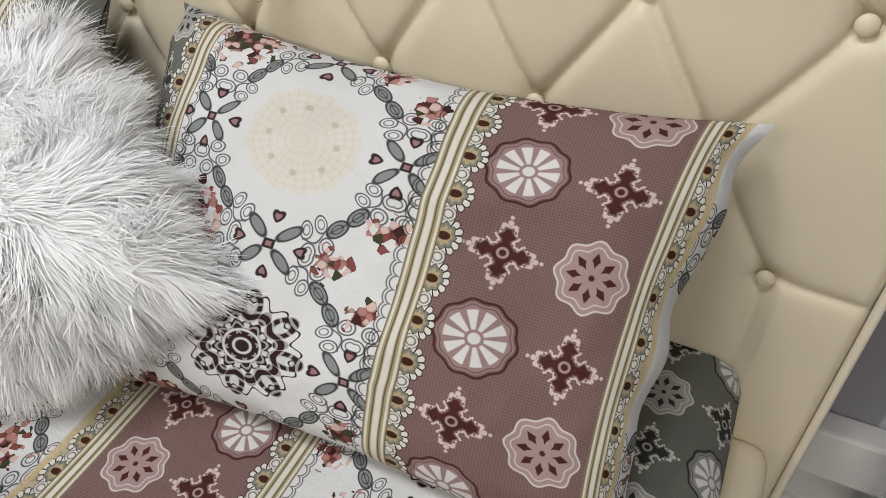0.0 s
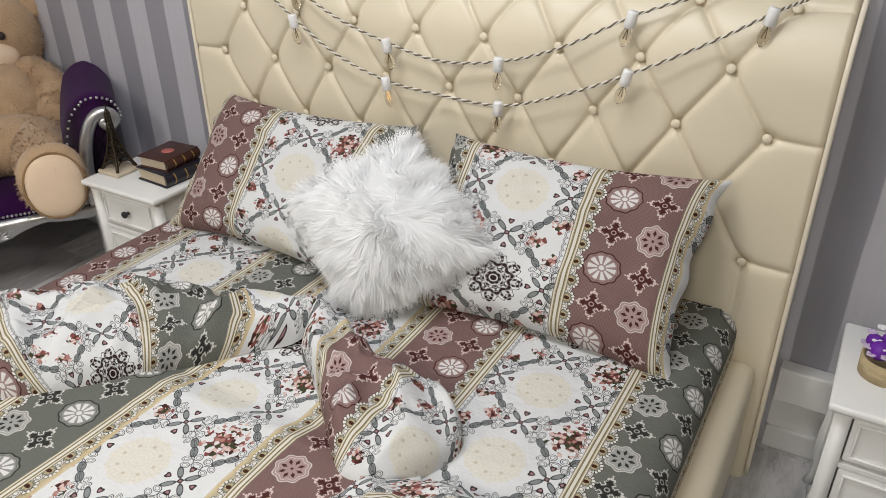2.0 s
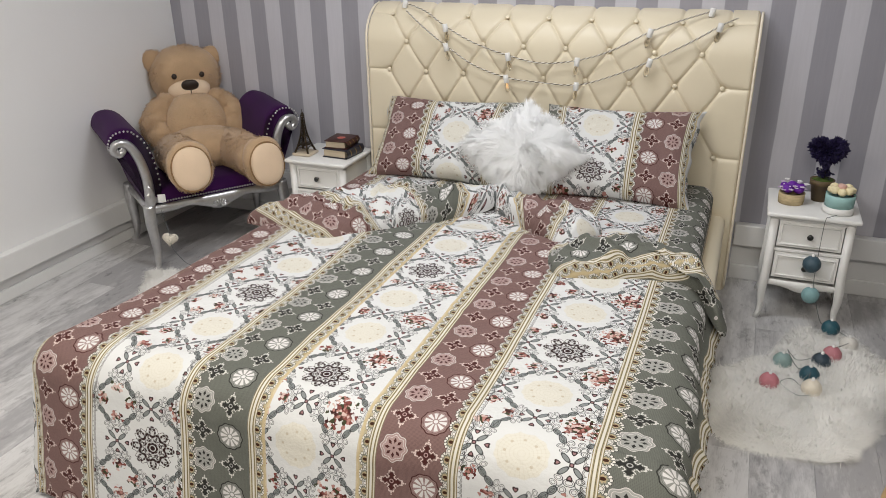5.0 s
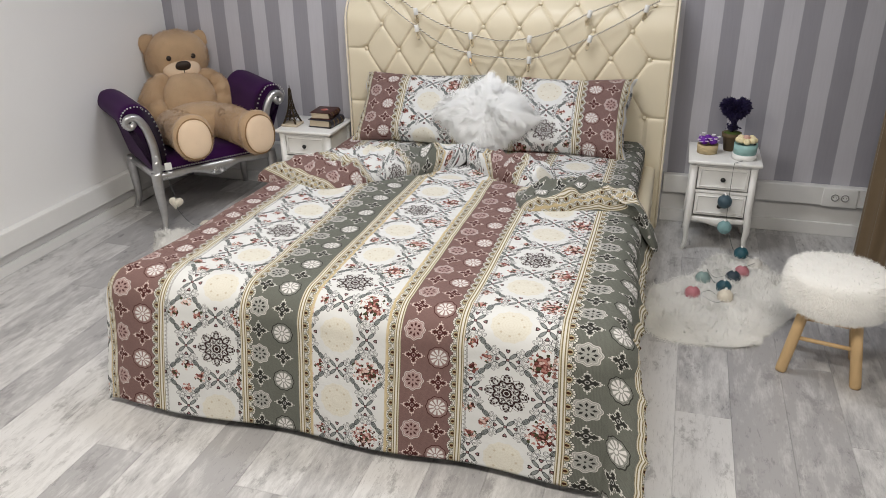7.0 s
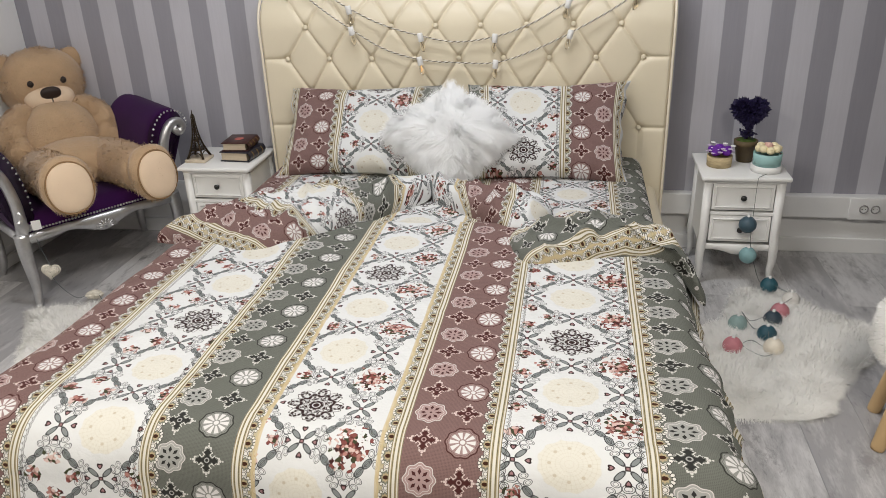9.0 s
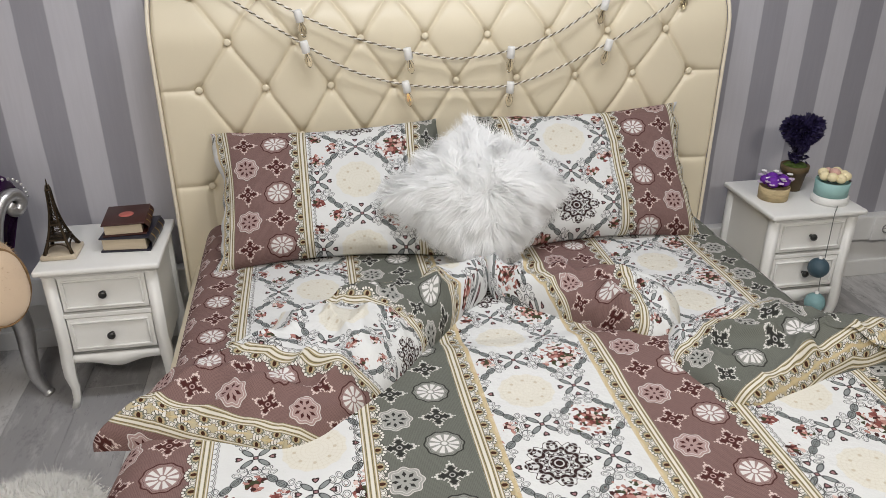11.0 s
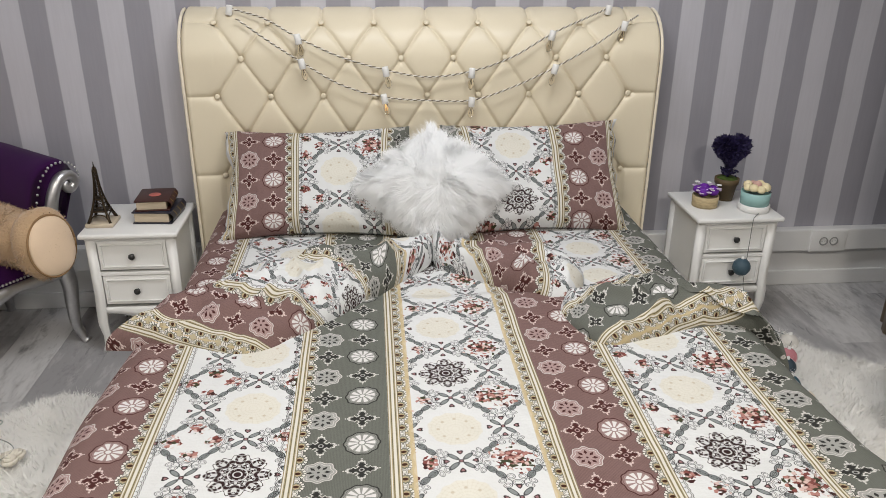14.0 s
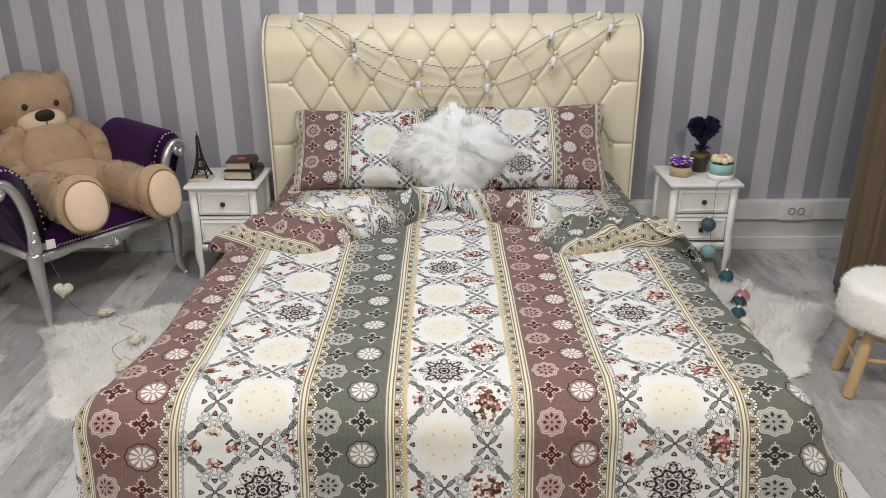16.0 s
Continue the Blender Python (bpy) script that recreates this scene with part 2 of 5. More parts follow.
    tx, ty = ex - 0.004, (v + LP / 2).wrap(LP)
    tr = (tx * tx + ty * ty).sqrt()
    ring0 = (tr - 0.0066).inside()
    col = mix(t, col, ink, (tr - 0.0076).inside() * (1.0 - (cup - 0.002).inside()) * 0.9)
    col = mix(t, col, (0.80, 0.78, 0.73), ring0 * (((tr - 0.0042).abs() - 0.0007).inside() * -0.9 + 1.0))
    for c0 in (-0.3335, -0.128, 0.2105, 0.4165):
        e = uw - c0
        zone = (e.abs() - 0.0118).inside()
        lines = (((e.abs() - 0.0115).abs() - 0.0006).inside(0.001)).max(((e.abs() - 0.0045).abs() - 0.0006).inside(0.001))
        col = mix(t, col, gold, zone)
        col = mix(t, col, ivory, zone * ((e.abs() - 0.0028).inside()).max(((e.abs() - 0.0085).abs() - 0.0012).inside()))
        col = mix(t, col, ink, zone * lines * 0.8)
    for c0, side in ((0.4285, 1.0), (0.6935, -1.0)):
        ex, ey = (uw - c0) * side, v.wrap(0.0143)
        er = (ex * ex + ey * ey).sqrt()
        zone = (ex * -1.0).inside() * (ex - 0.016).inside()
        col = mix(t, col, ink, zone * (((er - 0.0075).abs() - 0.0007).inside()).max(((er - 0.0105).abs() - 0.0007).inside()) * 0.85)
    for c0 in (-0.0925, 0.175):
        col = mix(t, col, (0.66, 0.53, 0.31), ((uw - c0).abs() - 0.0045).inside() * 0.8)
    soil = noise_of(t, 9, 3, coord=uvn.outputs[0])
    col = mix(t, col, (0.62, 0.60, 0.57), ((soil - 0.5) * 0.5).op("ADD", 0.0, clamp=True), "MULTIPLY")
    col = mix(t, col, (0.79, 0.79, 0.79), 1.0, "MULTIPLY")
    t.links.new(col, b.inputs["Base Color"])
    b.inputs["Roughness"].default_value = 0.82
    b.inputs["Specular IOR Level"].default_value = 0.2
    thread = (u * 2400).sin() * (v * 2400).sin()
    wr = noise_of(t, 15, 5, 0.6, coord=uvn.outputs[0])
    bump(t, b, wr * 1.0 + thread * 0.006, 0.5, 0.014)
    return m


# ---- materials ----
COTTON = printed_cotton("printed_cotton")
LEATHER = plain("cream_leatherette", (0.70, 0.625, 0.475), 0.42, vary=0.04, scale=5, grain=420, bumpy=0.10, depth=0.0006)
PIPING = plain("pale_piping", (0.78, 0.71, 0.58), 0.45, vary=0.05)
WHITE_PAINT = plain("white_lacquer", (0.80, 0.80, 0.79), 0.35, vary=0.03, bumpy=0.05)
WHITE_WALL = plain("white_wall_paint", (0.78, 0.78, 0.79), 0.8, vary=0.03, scale=2, grain=220, bumpy=0.1)
# for the mostly unseen south and east walls: darkened to deepen the room's shadows
GREY_WALL = plain("low_bounce_wall_grey", (0.28, 0.28, 0.29), 0.8, vary=0.05, scale=2, grain=220, bumpy=0.1)
TRUNK = plain("white_plastic", (0.74, 0.74, 0.74), 0.45, vary=0.03)
BLACK = plain("black_knob", (0.02, 0.02, 0.02), 0.3, vary=0.2)
# dark grey, so the unseen ceiling bounces little light and shadows stay deep
CEILING = plain("ceiling_low_bounce_grey", (0.24, 0.24, 0.24), 0.9, vary=0.03)
PURPLE = plain("purple_velvet", (0.036, 0.005, 0.056), 0.9, vary=0.3, scale=6, grain=300, sheen=0.06)
PURPLE.node_tree.nodes["Principled BSDF"].inputs["Specular IOR Level"].default_value = 0.15
SILVER = plain("silver_leaf", (0.55, 0.55, 0.56), 0.32, metal=0.9, vary=0.2, scale=20, grain=90, bumpy=0.3, depth=0.002)
PLUSH = plain("tan_plush", (0.57, 0.39, 0.235), 0.95, vary=0.16, scale=20, grain=130, bumpy=0.9, depth=0.006, sheen=0.4)
SOLE = plain("cream_sole_plush", (0.76, 0.585, 0.42), 0.9, vary=0.08, grain=300, bumpy=0.3, sheen=0.3)
def let_light_through(m, colour, share):
    """Fur: part of the light passes through the hairs."""
    t = m.node_tree
    tr = t.nodes.new("ShaderNodeBsdfTranslucent")
    tr.inputs[0].default_value = (*colour, 1)
    mx = t.nodes.new("ShaderNodeMixShader")
    mx.inputs[0].default_value = share
    t.links.new(t.nodes["Principled BSDF"].outputs[0], mx.inputs[1])
    t.links.new(tr.outputs[0], mx.inputs[2])
    t.links.new(mx.outputs[0], t.nodes["Material Output"].inputs[0])
    return m


def hair(name, colour):
    m = plain(name, colour, 0.6, vary=0.06, bumpy=0)
    m.node_tree.nodes["Principled BSDF"].inputs["Specular IOR Level"].default_value = 0.3
    return let_light_through(m, colour, 0.15)


let_light_through(PLUSH, (0.57, 0.39, 0.235), 0.12)
FUR = hair("white_fur", (0.955, 0.96, 0.965))
RUGFUR = hair("ivory_fur", (0.96, 0.952, 0.93))
PINE = plain("pale_pine", (0.58, 0.40, 0.21), 0.5, vary=0.22, scale=7, grain=60, stretch=(1, 1, 0.15))
CURTAIN = plain("brown_curtain", (0.125, 0.085, 0.045), 0.7, vary=0.2, scale=5, grain=300, sheen=0.2)
VOILE = plain("white_voile", (0.78, 0.78, 0.78), 0.85, vary=0.04)


def wallpaper(name):
    m, t, b = tree_of(name)
    sep = t.nodes.new("ShaderNodeSeparateXYZ")
    t.links.new(t.nodes.new("ShaderNodeTexCoord").outputs["Object"], sep.inputs[0])
    x = Num(t, sep.outputs[0])
    fibre = noise_of(t, 90, 4, 0.7, stretch=(1, 1, 0.06))
    blot = noise_of(t, 5, 3)
    s = ((x + (blot - 0.5) * 0.008 - STRIPE_AT).wrap(STRIPE * 2).abs() - STRIPE / 2).inside(0.004)
    c = mix(t, (0.515, 0.51, 0.56), (0.30, 0.295, 0.335), s)
    f = (fibre - 0.5) * 0.16 + (blot - 0.5) * 0.10 + 1.0
    g = t.nodes.new("ShaderNodeCombineColor")
    for i in range(3):
        t.links.new(f.sock, g.inputs[i])
    t.links.new(mix(t, c, g.outputs[0], 1.0, "MULTIPLY"), b.inputs["Base Color"])
    b.inputs["Roughness"].default_value = 0.5
    bump(t, b, fibre, 0.15, 0.001)
    return m


def laminate(name):
    m, t, b = tree_of(name)
    info = t.nodes.new("ShaderNodeObjectInfo")
    rnd = Num(t, info.outputs["Random"])
    co = t.nodes.new("ShaderNodeTexCoord").outputs["Object"]
    off = t.nodes.new("ShaderNodeVectorMath")
    t.links.new(co, off.inputs[0])
    cmb = t.nodes.new("ShaderNodeCombineXYZ")
    for i in range(3):
        t.links.new((rnd * 37.0).sock, cmb.inputs[i])
    t.links.new(cmb.outputs[0], off.inputs[1])
    grain = noise_of(t, 10, 8, 0.72, off.outputs[0], (2.0, 0.5, 1))
    fine = noise_of(t, 80, 6, 0.75, off.outputs[0], (2.0, 0.22, 1))
    scuff = noise_of(t, 7, 8, 0.78, off.outputs[0], (1.5, 0.7, 1))
    c = mix(t, (0.34, 0.335, 0.345), (0.58, 0.575, 0.58), ((grain - 0.5) * 4.0 + (rnd - 0.5) * 1.3).op("ADD", 0.5, clamp=True))
    c = mix(t, c, (0.21, 0.205, 0.21), ((scuff - 0.55) * 14.0).op("ADD", 0.0, clamp=True) * 0.6)
    c = mix(t, c, (0.20, 0.195, 0.20), ((fine - 0.58) * 9.0).op("ADD", 0.0, clamp=True) * 0.6)
    t.links.new(c, b.inputs["Base Color"])
    t.links.new(((grain - 0.5) * 0.2 + 0.30).sock, b.inputs["Roughness"])
    bump(t, b, fine, 0.12, 0.001)
    return m


STRIPE, STRIPE_AT = 0.0936, 0.463
PAPER = wallpaper("striped_wallpaper")
LAMINATE = laminate("whitewashed_laminate")


# ---- mesh helpers ----
def part(name, bm, material, parent=None, label="", smooth=True):
    me = bpy.data.meshes.new(name)
    bm.normal_update()
    bm.to_mesh(me)
    bm.free()
    me.materials.append(material)
    if smooth:
        for f in me.polygons:
            f.use_smooth = True
    ob = new(name, me)
    if parent is not None:
        ob.parent = parent
    return tagged(ob, label) if label else ob


def thing(name, label, category, at=None, group="", kind=""):
    ob = new(name)
    ob.empty_display_size = 0.05
    if at is not None:
        ob.matrix_world = at
    return tagged(ob, label, category, group, kind)


def box_bm(lo, hi, bevel=0.004, seg=2, bm=None):
    own = bmesh.new()
    bmesh.ops.create_cube(own, size=1)
    lo, hi = Vector(lo), Vector(hi)
    for v in own.verts:
        v.co = (lo + hi) / 2 + Vector([v.co[i] * (hi[i] - lo[i]) for i in range(3)])
    if bevel:
        bmesh.ops.bevel(own, geom=own.edges[:], offset=bevel, segments=seg, affect="EDGES", profile=0.5)
    return join(bm, own) if bm else own


def join(bm, other):
    me = bpy.data.meshes.new("tmp")
    other.to_mesh(me)
    other.free()
    bm.from_mesh(me)
    bpy.data.meshes.remove(me)
    return bm


def surf(nu, nv, fn, uvfn=None, close_u=False, close_v=False, bm=None):
    """A grid of nu x nv cells over s, t in 0..1; fn gives places, uvfn cloth coordinates."""
    bm = bm or bmesh.new()
    mu, mv = nu + (not close_u), nv + (not close_v)
    vs = [[bm.verts.new(fn(i / nu, j / nv)) for j in range(mv)] for i in range(mu)]
    lay = bm.loops.layers.uv.new("UVMap") if uvfn and not bm.loops.layers.uv else (bm.loops.layers.uv.active if uvfn else None)
    for i in range(nu):
        for j in range(nv):
            ids = [(i, j), (i + 1, j), (i + 1, j + 1), (i, j + 1)]
            q = [vs[a % mu][c % mv] for a, c in ids]
            if len(set(q)) < 4:
                continue
            f = bm.faces.new(q)
            if lay:
                for lp, (a, c) in zip(f.loops, ids):
                    lp[lay].uv = uvfn(a / nu, c / nv)
    return bm


def lathe(profile, n=24, bm=None, at=(0, 0, 0)):
    """A turned body from (radius, height) pairs."""
    k = len(profile) - 1
    b = surf(n, k, lambda s, t: Vector(at) + Vector((profile[round(t * k)][0] * math.cos(2 * math.pi * s), profile[round(t * k)][0] * math.sin(2 * math.pi * s), profile[round(t * k)][1])), close_u=True)
    bmesh.ops.remove_doubles(b, verts=b.verts, dist=1e-6)
    bmesh.ops.recalc_face_normals(b, faces=b.faces)
    return join(bm, b) if bm else b


def tube(points, radius, n=8, bm=None, closed_ends=True):
    """A round bar along points; radius is one number or one for each point."""
    b = bmesh.new()
    pts = [Vector(p) for p in points]
    rad = radius if isinstance(radius, (list, tuple)) else [radius] * len(pts)
    rings, up = [], None
    for i, p in enumerate(pts):
        d = (pts[min(i + 1, len(pts) - 1)] - pts[max(i - 1, 0)]).normalized()
        if up is None:
            up = Vector((0, 0, 1)) if abs(d.z) < 0.9 else Vector((1, 0, 0))
        side = d.cross(up).normalized()
        up = side.cross(d).normalized()
        rings.append([b.verts.new(p + (side * math.cos(2 * math.pi * k / n) + up * math.sin(2 * math.pi * k / n)) * rad[i]) for k in range(n)])
    for r0, r1 in zip(rings, rings[1:]):
        for k in range(n):
            b.faces.new((r0[k], r0[(k + 1) % n], r1[(k + 1) % n], r1[k]))
    if closed_ends:
        b.faces.new(rings[0][::-1])
        b.faces.new(rings[-1])
    return join(bm, b) if bm else b


def smooth_path(points, k=6):
    """A Catmull-Rom line through points."""
    P = [Vector(p) for p in points]
    P = [P[0] * 2 - P[1]] + P + [P[-1] * 2 - P[-2]]
    out = []
    for i in range(1, len(P) - 2):
        for j in range(k):
            t = j / k
            out.append(0.5 * (2 * P[i] + (P[i + 1] - P[i - 1]) * t + (2 * P[i - 1] - 5 * P[i] + 4 * P[i + 1] - P[i + 2]) * t * t + (3 * P[i] - P[i - 1] - 3 * P[i + 1] + P[i + 2]) * t ** 3))
    return out + [P[-2]]


def blob(centre, radii, m=None, nu=28, nv=18, lump=0.0, freq=8.0, power=1.0, bm=None):
    """A soft rounded body."""
    c, m = Vector(centre), m or Matrix.Identity(4)

    def fn(s, t):
        th, ph = 2 * math.pi * s, math.pi * t
        d = Vector((math.sin(ph) * math.cos(th), math.sin(ph) * math.sin(th), math.cos(ph)))
        d = Vector([math.copysign(abs(k) ** power, k) for k in d])
        p = Vector([d[i] * radii[i] for i in range(3)])
        p *= 1 + lump * noise.noise(p * freq + c)
        return c + m.to_3x3() @ p

    b = surf(nu, nv, fn, close_u=True)
    bmesh.ops.remove_doubles(b, verts=b.verts, dist=1e-5)
    bmesh.ops.recalc_face_normals(b, faces=b.faces)
    return join(bm, b) if bm else b


STRAND_NORMALS = []


def strands(roots, length, width, lean, seed, curl=0.3, segs=3):
    """Fur: thin tapering blades. roots: (place, normal) pairs; lean(p, n): the way in which it is combed."""
    rnd = random.Random(seed)
    verts, faces, normals = [], [], []
    for p, n in roots:
        comb = lean(p, n)
        d = (n + comb + Vector((rnd.gauss(0, 1), rnd.gauss(0, 1), rnd.gauss(0, 1))) * curl).normalized()
        side = d.cross(n + Vector((rnd.gauss(0, 1), rnd.gauss(0, 1), rnd.gauss(0, 1))) * 0.22).normalized()
        if side.cross(d).dot(n) < 0:
            side = -side
        l, w = length * rnd.uniform(0.6, 1.15), width * rnd.uniform(0.6, 1.3)
        q, base = p.copy(), len(verts)
        for k in range(segs):
            h = w * (1 - k / segs) / 2
            verts += [q - side * h, q + side * h]
            d = (d + comb * 0.35 + Vector((rnd.gauss(0, 0.12), rnd.gauss(0, 0.12), rnd.gauss(0, 0.12) - 0.05))).normalized()
            q = q + d * (l / segs)
        verts.append(q)
        shade = (n * 0.5 + Vector((0, 0, 0.2)) + side.cross(d).normalized()).normalized()
        normals += [shade] * (2 * segs + 1)
        for k in range(segs - 1):
            a = base + 2 * k
            faces.append((a, a + 1, a + 3, a + 2))
        a = base + 2 * (segs - 1)
        faces.append((a, a + 1, a + 2))
    me = bpy.data.meshes.new("fur")
    me.from_pydata(verts, [], faces)
    for f in me.polygons:
        f.use_smooth = True
    me.normals_split_custom_set_from_vertices(normals)
    STRAND_NORMALS[:] = normals
    return me


def fur_part(name, me, material, parent, label=""):
    me.materials.append(material)
    ob = new(name, me)
    ob.parent = parent
    return tagged(ob, label, kind="stuff")


# ---- the room ----
def slab(name, lo, hi, material, label, category):
    ob = part(name, box_bm(lo, hi, 0), material, smooth=False)
    return tagged(ob, label, category, kind="structure")


WX0, WX1, WY0, WY1, WH = -2.93, 1.75, -5.2, 0.91, 2.7
slab("wall_north", (WX0 - 0.15, WY1, -0.02), (WX1 + 0.15, WY1 + 0.15, WH), PAPER, "wall with grey vertical striped wallpaper behind the bed", "wall")
slab("wall_west", (WX0 - 0.15, WY0, -0.02), (WX0, WY1, WH), WHITE_WALL, "plain white painted wall beside the armchair", "wall")
# the south wall is never in view; dark to limit the fill light
slab("wall_south", (WX0 - 0.15, WY0 - 0.15, -0.02), (WX1 + 0.15, WY0, WH), GREY_WALL, "unseen grey wall opposite the bed, darkened to cut bounced light", "wall")
# out of view; its dark colour holds back bounced light
slab("ceiling", (WX0 - 0.15, WY0 - 0.15, WH), (WX1 + 0.15, WY1 + 0.15, WH + 0.1), CEILING, "flat unseen ceiling, dark grey to cut bounced light", "ceiling")
slab("wall_east", (WX1, WY0, -0.02), (WX1 + 0.15, WY1, WH), GREY_WALL, "grey wall behind the curtain, darkened to cut bounced light", "wall")


# ---- floor ----
floor = slab("floor", (WX0 - 0.15, WY0 - 0.15, -0.06), (WX1 + 0.15, WY1 + 0.15, -0.011), plain("floor_joint", (0.16, 0.155, 0.15), 0.7), "pale grey whitewashed laminate floor in long planks", "floor")

# ---- the bed ----
HX0, HX1 = -1.613, 0.204
HC = (HX0 + HX1) / 2
bed = thing("bed", "double bed upholstered in cream button-tufted leatherette", "bed", pose(HC, 0, 0))
BX, BZ = 0.1963, 0.1525
Z_D = 0.632


def row_height(s):
    """The rows of buttons lie closer together in the rolled part."""
    return s if s < Z_D + 2 * BZ else Z_D + 2 * BZ + (s - Z_D - 2 * BZ) * 1.10


def tuft(x, s):
    """Depth of the upholstery at x from the middle, s up the board's length."""
    edge_x = 4 * BX
    s = row_height(s)
    a, c = x / BX + (s - Z_D) / (2 * BZ), x / BX - (s - Z_D) / (2 * BZ)
    da, dc = abs(a - round(a)), abs(c - round(c))

    def crease(d, w):
        return math.exp(-d / w)

    k = 0.0
    if s > Z_D + 4 * BZ and abs(x) <= edge_x:
        k = crease(abs(x / BX - round(x / BX)), 0.038)
    elif s >= Z_D and abs(x) <= edge_x:
        k = max(crease(da, 0.038), crease(dc, 0.038))
    elif s < Z_D and abs(x) <= edge_x + 0.02:
        dx = abs(x / BX - round(x / BX))
        k = crease(dx, 0.065) * max(0.0, 1 - (Z_D - s) / 0.5)
    if abs(x) > edge_x:
        d = min(abs(s - Z_D - n * 2 * BZ) for n in range(3)) / BZ
        fade = min(1.0, (HX1 - HX0) / 2 - abs(x)) / 0.12
        k = max(k, crease(d, 0.06) * min(1, 0.55 + fade * 0.4))
    near = 9.0
    for row in range(5):
        off = 0.0 if row % 2 == 0 else 0.5
        bx = (round(x / BX - off) + off) * BX
        if abs(bx) <= edge_x + 0.001:
            near = min(near, math.hypot(x - bx, s - Z_D - row * BZ))
    return 0.014 * (1 - k) - 0.010 * math.exp(-(near / 0.018) ** 2) - 0.007 * math.exp(-near / 0.045)


TOP_S, BEND = 1.34, 1.06


def board_line(s, depth):
    """The board's section: upright, then rolled back at the top."""
    R = 0.17
    if s <= BEND:
        return 0.745 - depth, s
    a = (s - BEND) / R
    return 0.745 + R - (R + depth) * math.cos(a), BEND + (R + depth) * math.sin(a)


def headboard_bm():
    hw = (HX1 - HX0) / 2

    def fn(i, j):
        x = (i * 2 - 1) * hw
        s = j * TOP_S
        rim = max(0.0, 1 - (hw - abs(x)) / 0.025)
        dep = tuft(x, s) * (1 - rim ** 2) - 0.03 * rim ** 3
        y, z = board_line(s, dep)
        if s > BEND and rim > 0:
            z -= 0.02 * rim ** 2
        return (x, y, z)

    return surf(440, 340, fn)


board = part("headboard", headboard_bm(), LEATHER, bed, "cream tufted headboard rolled back at the top")
core = [(0.762, 0.0), (0.762, 1.05), (0.80, 1.16), (0.87, 1.19), (0.905, 1.14), (0.905, 0.0)]
bm = bmesh.new()
rings = [[bm.verts.new((x, y, z)) for y, z in core] for x in (-(HX1 - HX0) / 2 + 0.003, (HX1 - HX0) / 2 - 0.003)]
for k in range(len(core)):
    bm.faces.new((rings[0][k], rings[0][(k + 1) % 6], rings[1][(k + 1) % 6], rings[1][k]))
bm.faces.new(rings[0]), bm.faces.new(rings[1])
bmesh.ops.recalc_face_normals(bm, faces=bm.faces)
part("headboard_back", bm, LEATHER, bed, smooth=False)
for sx in (-1, 1):
    line = []
    for k in range(40):
        y, z = board_line(0.02 + k / 39 * (TOP_S - 0.02), 0.006)
        line.append((sx * ((HX1 - HX0) / 2 - 0.004), y, z))
    part("piping", tube(line, 0.006, 8), PIPING, bed, "pale piped edge")
button_mesh = None
for row in range(5):
    n = 9 if row % 2 == 0 else 8
    for k in range(n):
        x, s = (k - (n - 1) / 2) * BX, Z_D + (row if row < 3 else 2 + (row - 2) / 1.10) * BZ
        y, z = board_line(s, 0.004)
        tilt = max(0.0, (s - BEND) / 0.17)
        if button_mesh is None:
            ob = part("button", blob((0, 0, 0), (0.0112, 0.006, 0.0112), nu=14, nv=8), LEATHER, bed)
            button_mesh = ob.data
        else:
            ob = new("button", button_mesh)
            ob.parent = bed
        ob.matrix_basis = pose(x, y, z, -math.degrees(tilt))
# side rails and foot
for sx in (-1, 1):
    b = box_bm((sx * 0.828 - 0.045, -1.30, 0.06), (sx * 0.828 + 0.045, 0.735, 0.375), 0.03, 4)
    part("side_rail", b, LEATHER, bed, "padded cream leatherette rail")
part("footboard", box_bm((-0.86, -1.36, 0.06), (0.86, -1.30, 0.33), 0.03, 4), LEATHER, bed)
for sx in (-1, 1):
    for y in (-1.28, 0.6):
        part("foot", box_bm((sx * 0.80 - 0.04, y - 0.04, 0), (sx * 0.80 + 0.04, y + 0.04, 0.07), 0.005), BLACK, bed)

# ---- cloth ----
UC = -0.75


def cloth_noise(x, y, f=3.0):
    return noise.noise(Vector((x * f, y * f, 3.7))) + 0.5 * noise.noise(Vector((x * f * 2.3, y * f * 2.3, 9.1)))


def crease_noise(x, y, f):
    """Sharp folds with soft valleys, 0 to 1."""
    w = noise.noise_vector(Vector((x * f * 0.5, y * f * 0.5, 1.3))) * 0.6
    a = 1 - abs(noise.noise(Vector((x * f + w.x, y * f + w.y, 5.1)))) * 2.4
    b = 1 - abs(noise.noise(Vector((x * f * 2.1 + w.y, y * f * 2.1 + w.x, 8.4)))) * 2.4
    return max(0.0, a) ** 2 * 0.7 + max(0.0, b) ** 2 * 0.3


def drape(x, y, top, x0, x1, y0, soft, out, drop_k=1.0):
    """Cloth laid flat at height top over a block between x0 and x1, ending at y0, hanging down past its edges."""
    ox = max(0.0, x - x1) if x > x1 else min(0.0, x - x0)
    oy = min(0.0, y - y0)
    o = math.hypot(ox, oy)
    if o == 0:
        return Vector((x, y, top))
    dx, dy = ox / o, oy / o
    q = soft * math.pi / 2
    if o < q:
        a = o / soft
        h, d = soft * math.sin(a), soft * (1 - math.cos(a))
    else:
        h, d = soft + (o - q) * out, soft + (o - q) * drop_k
    return Vector((min(max(x, x0), x1) + dx * h, min(max(y, y0), 9) + dy * h, top - d))


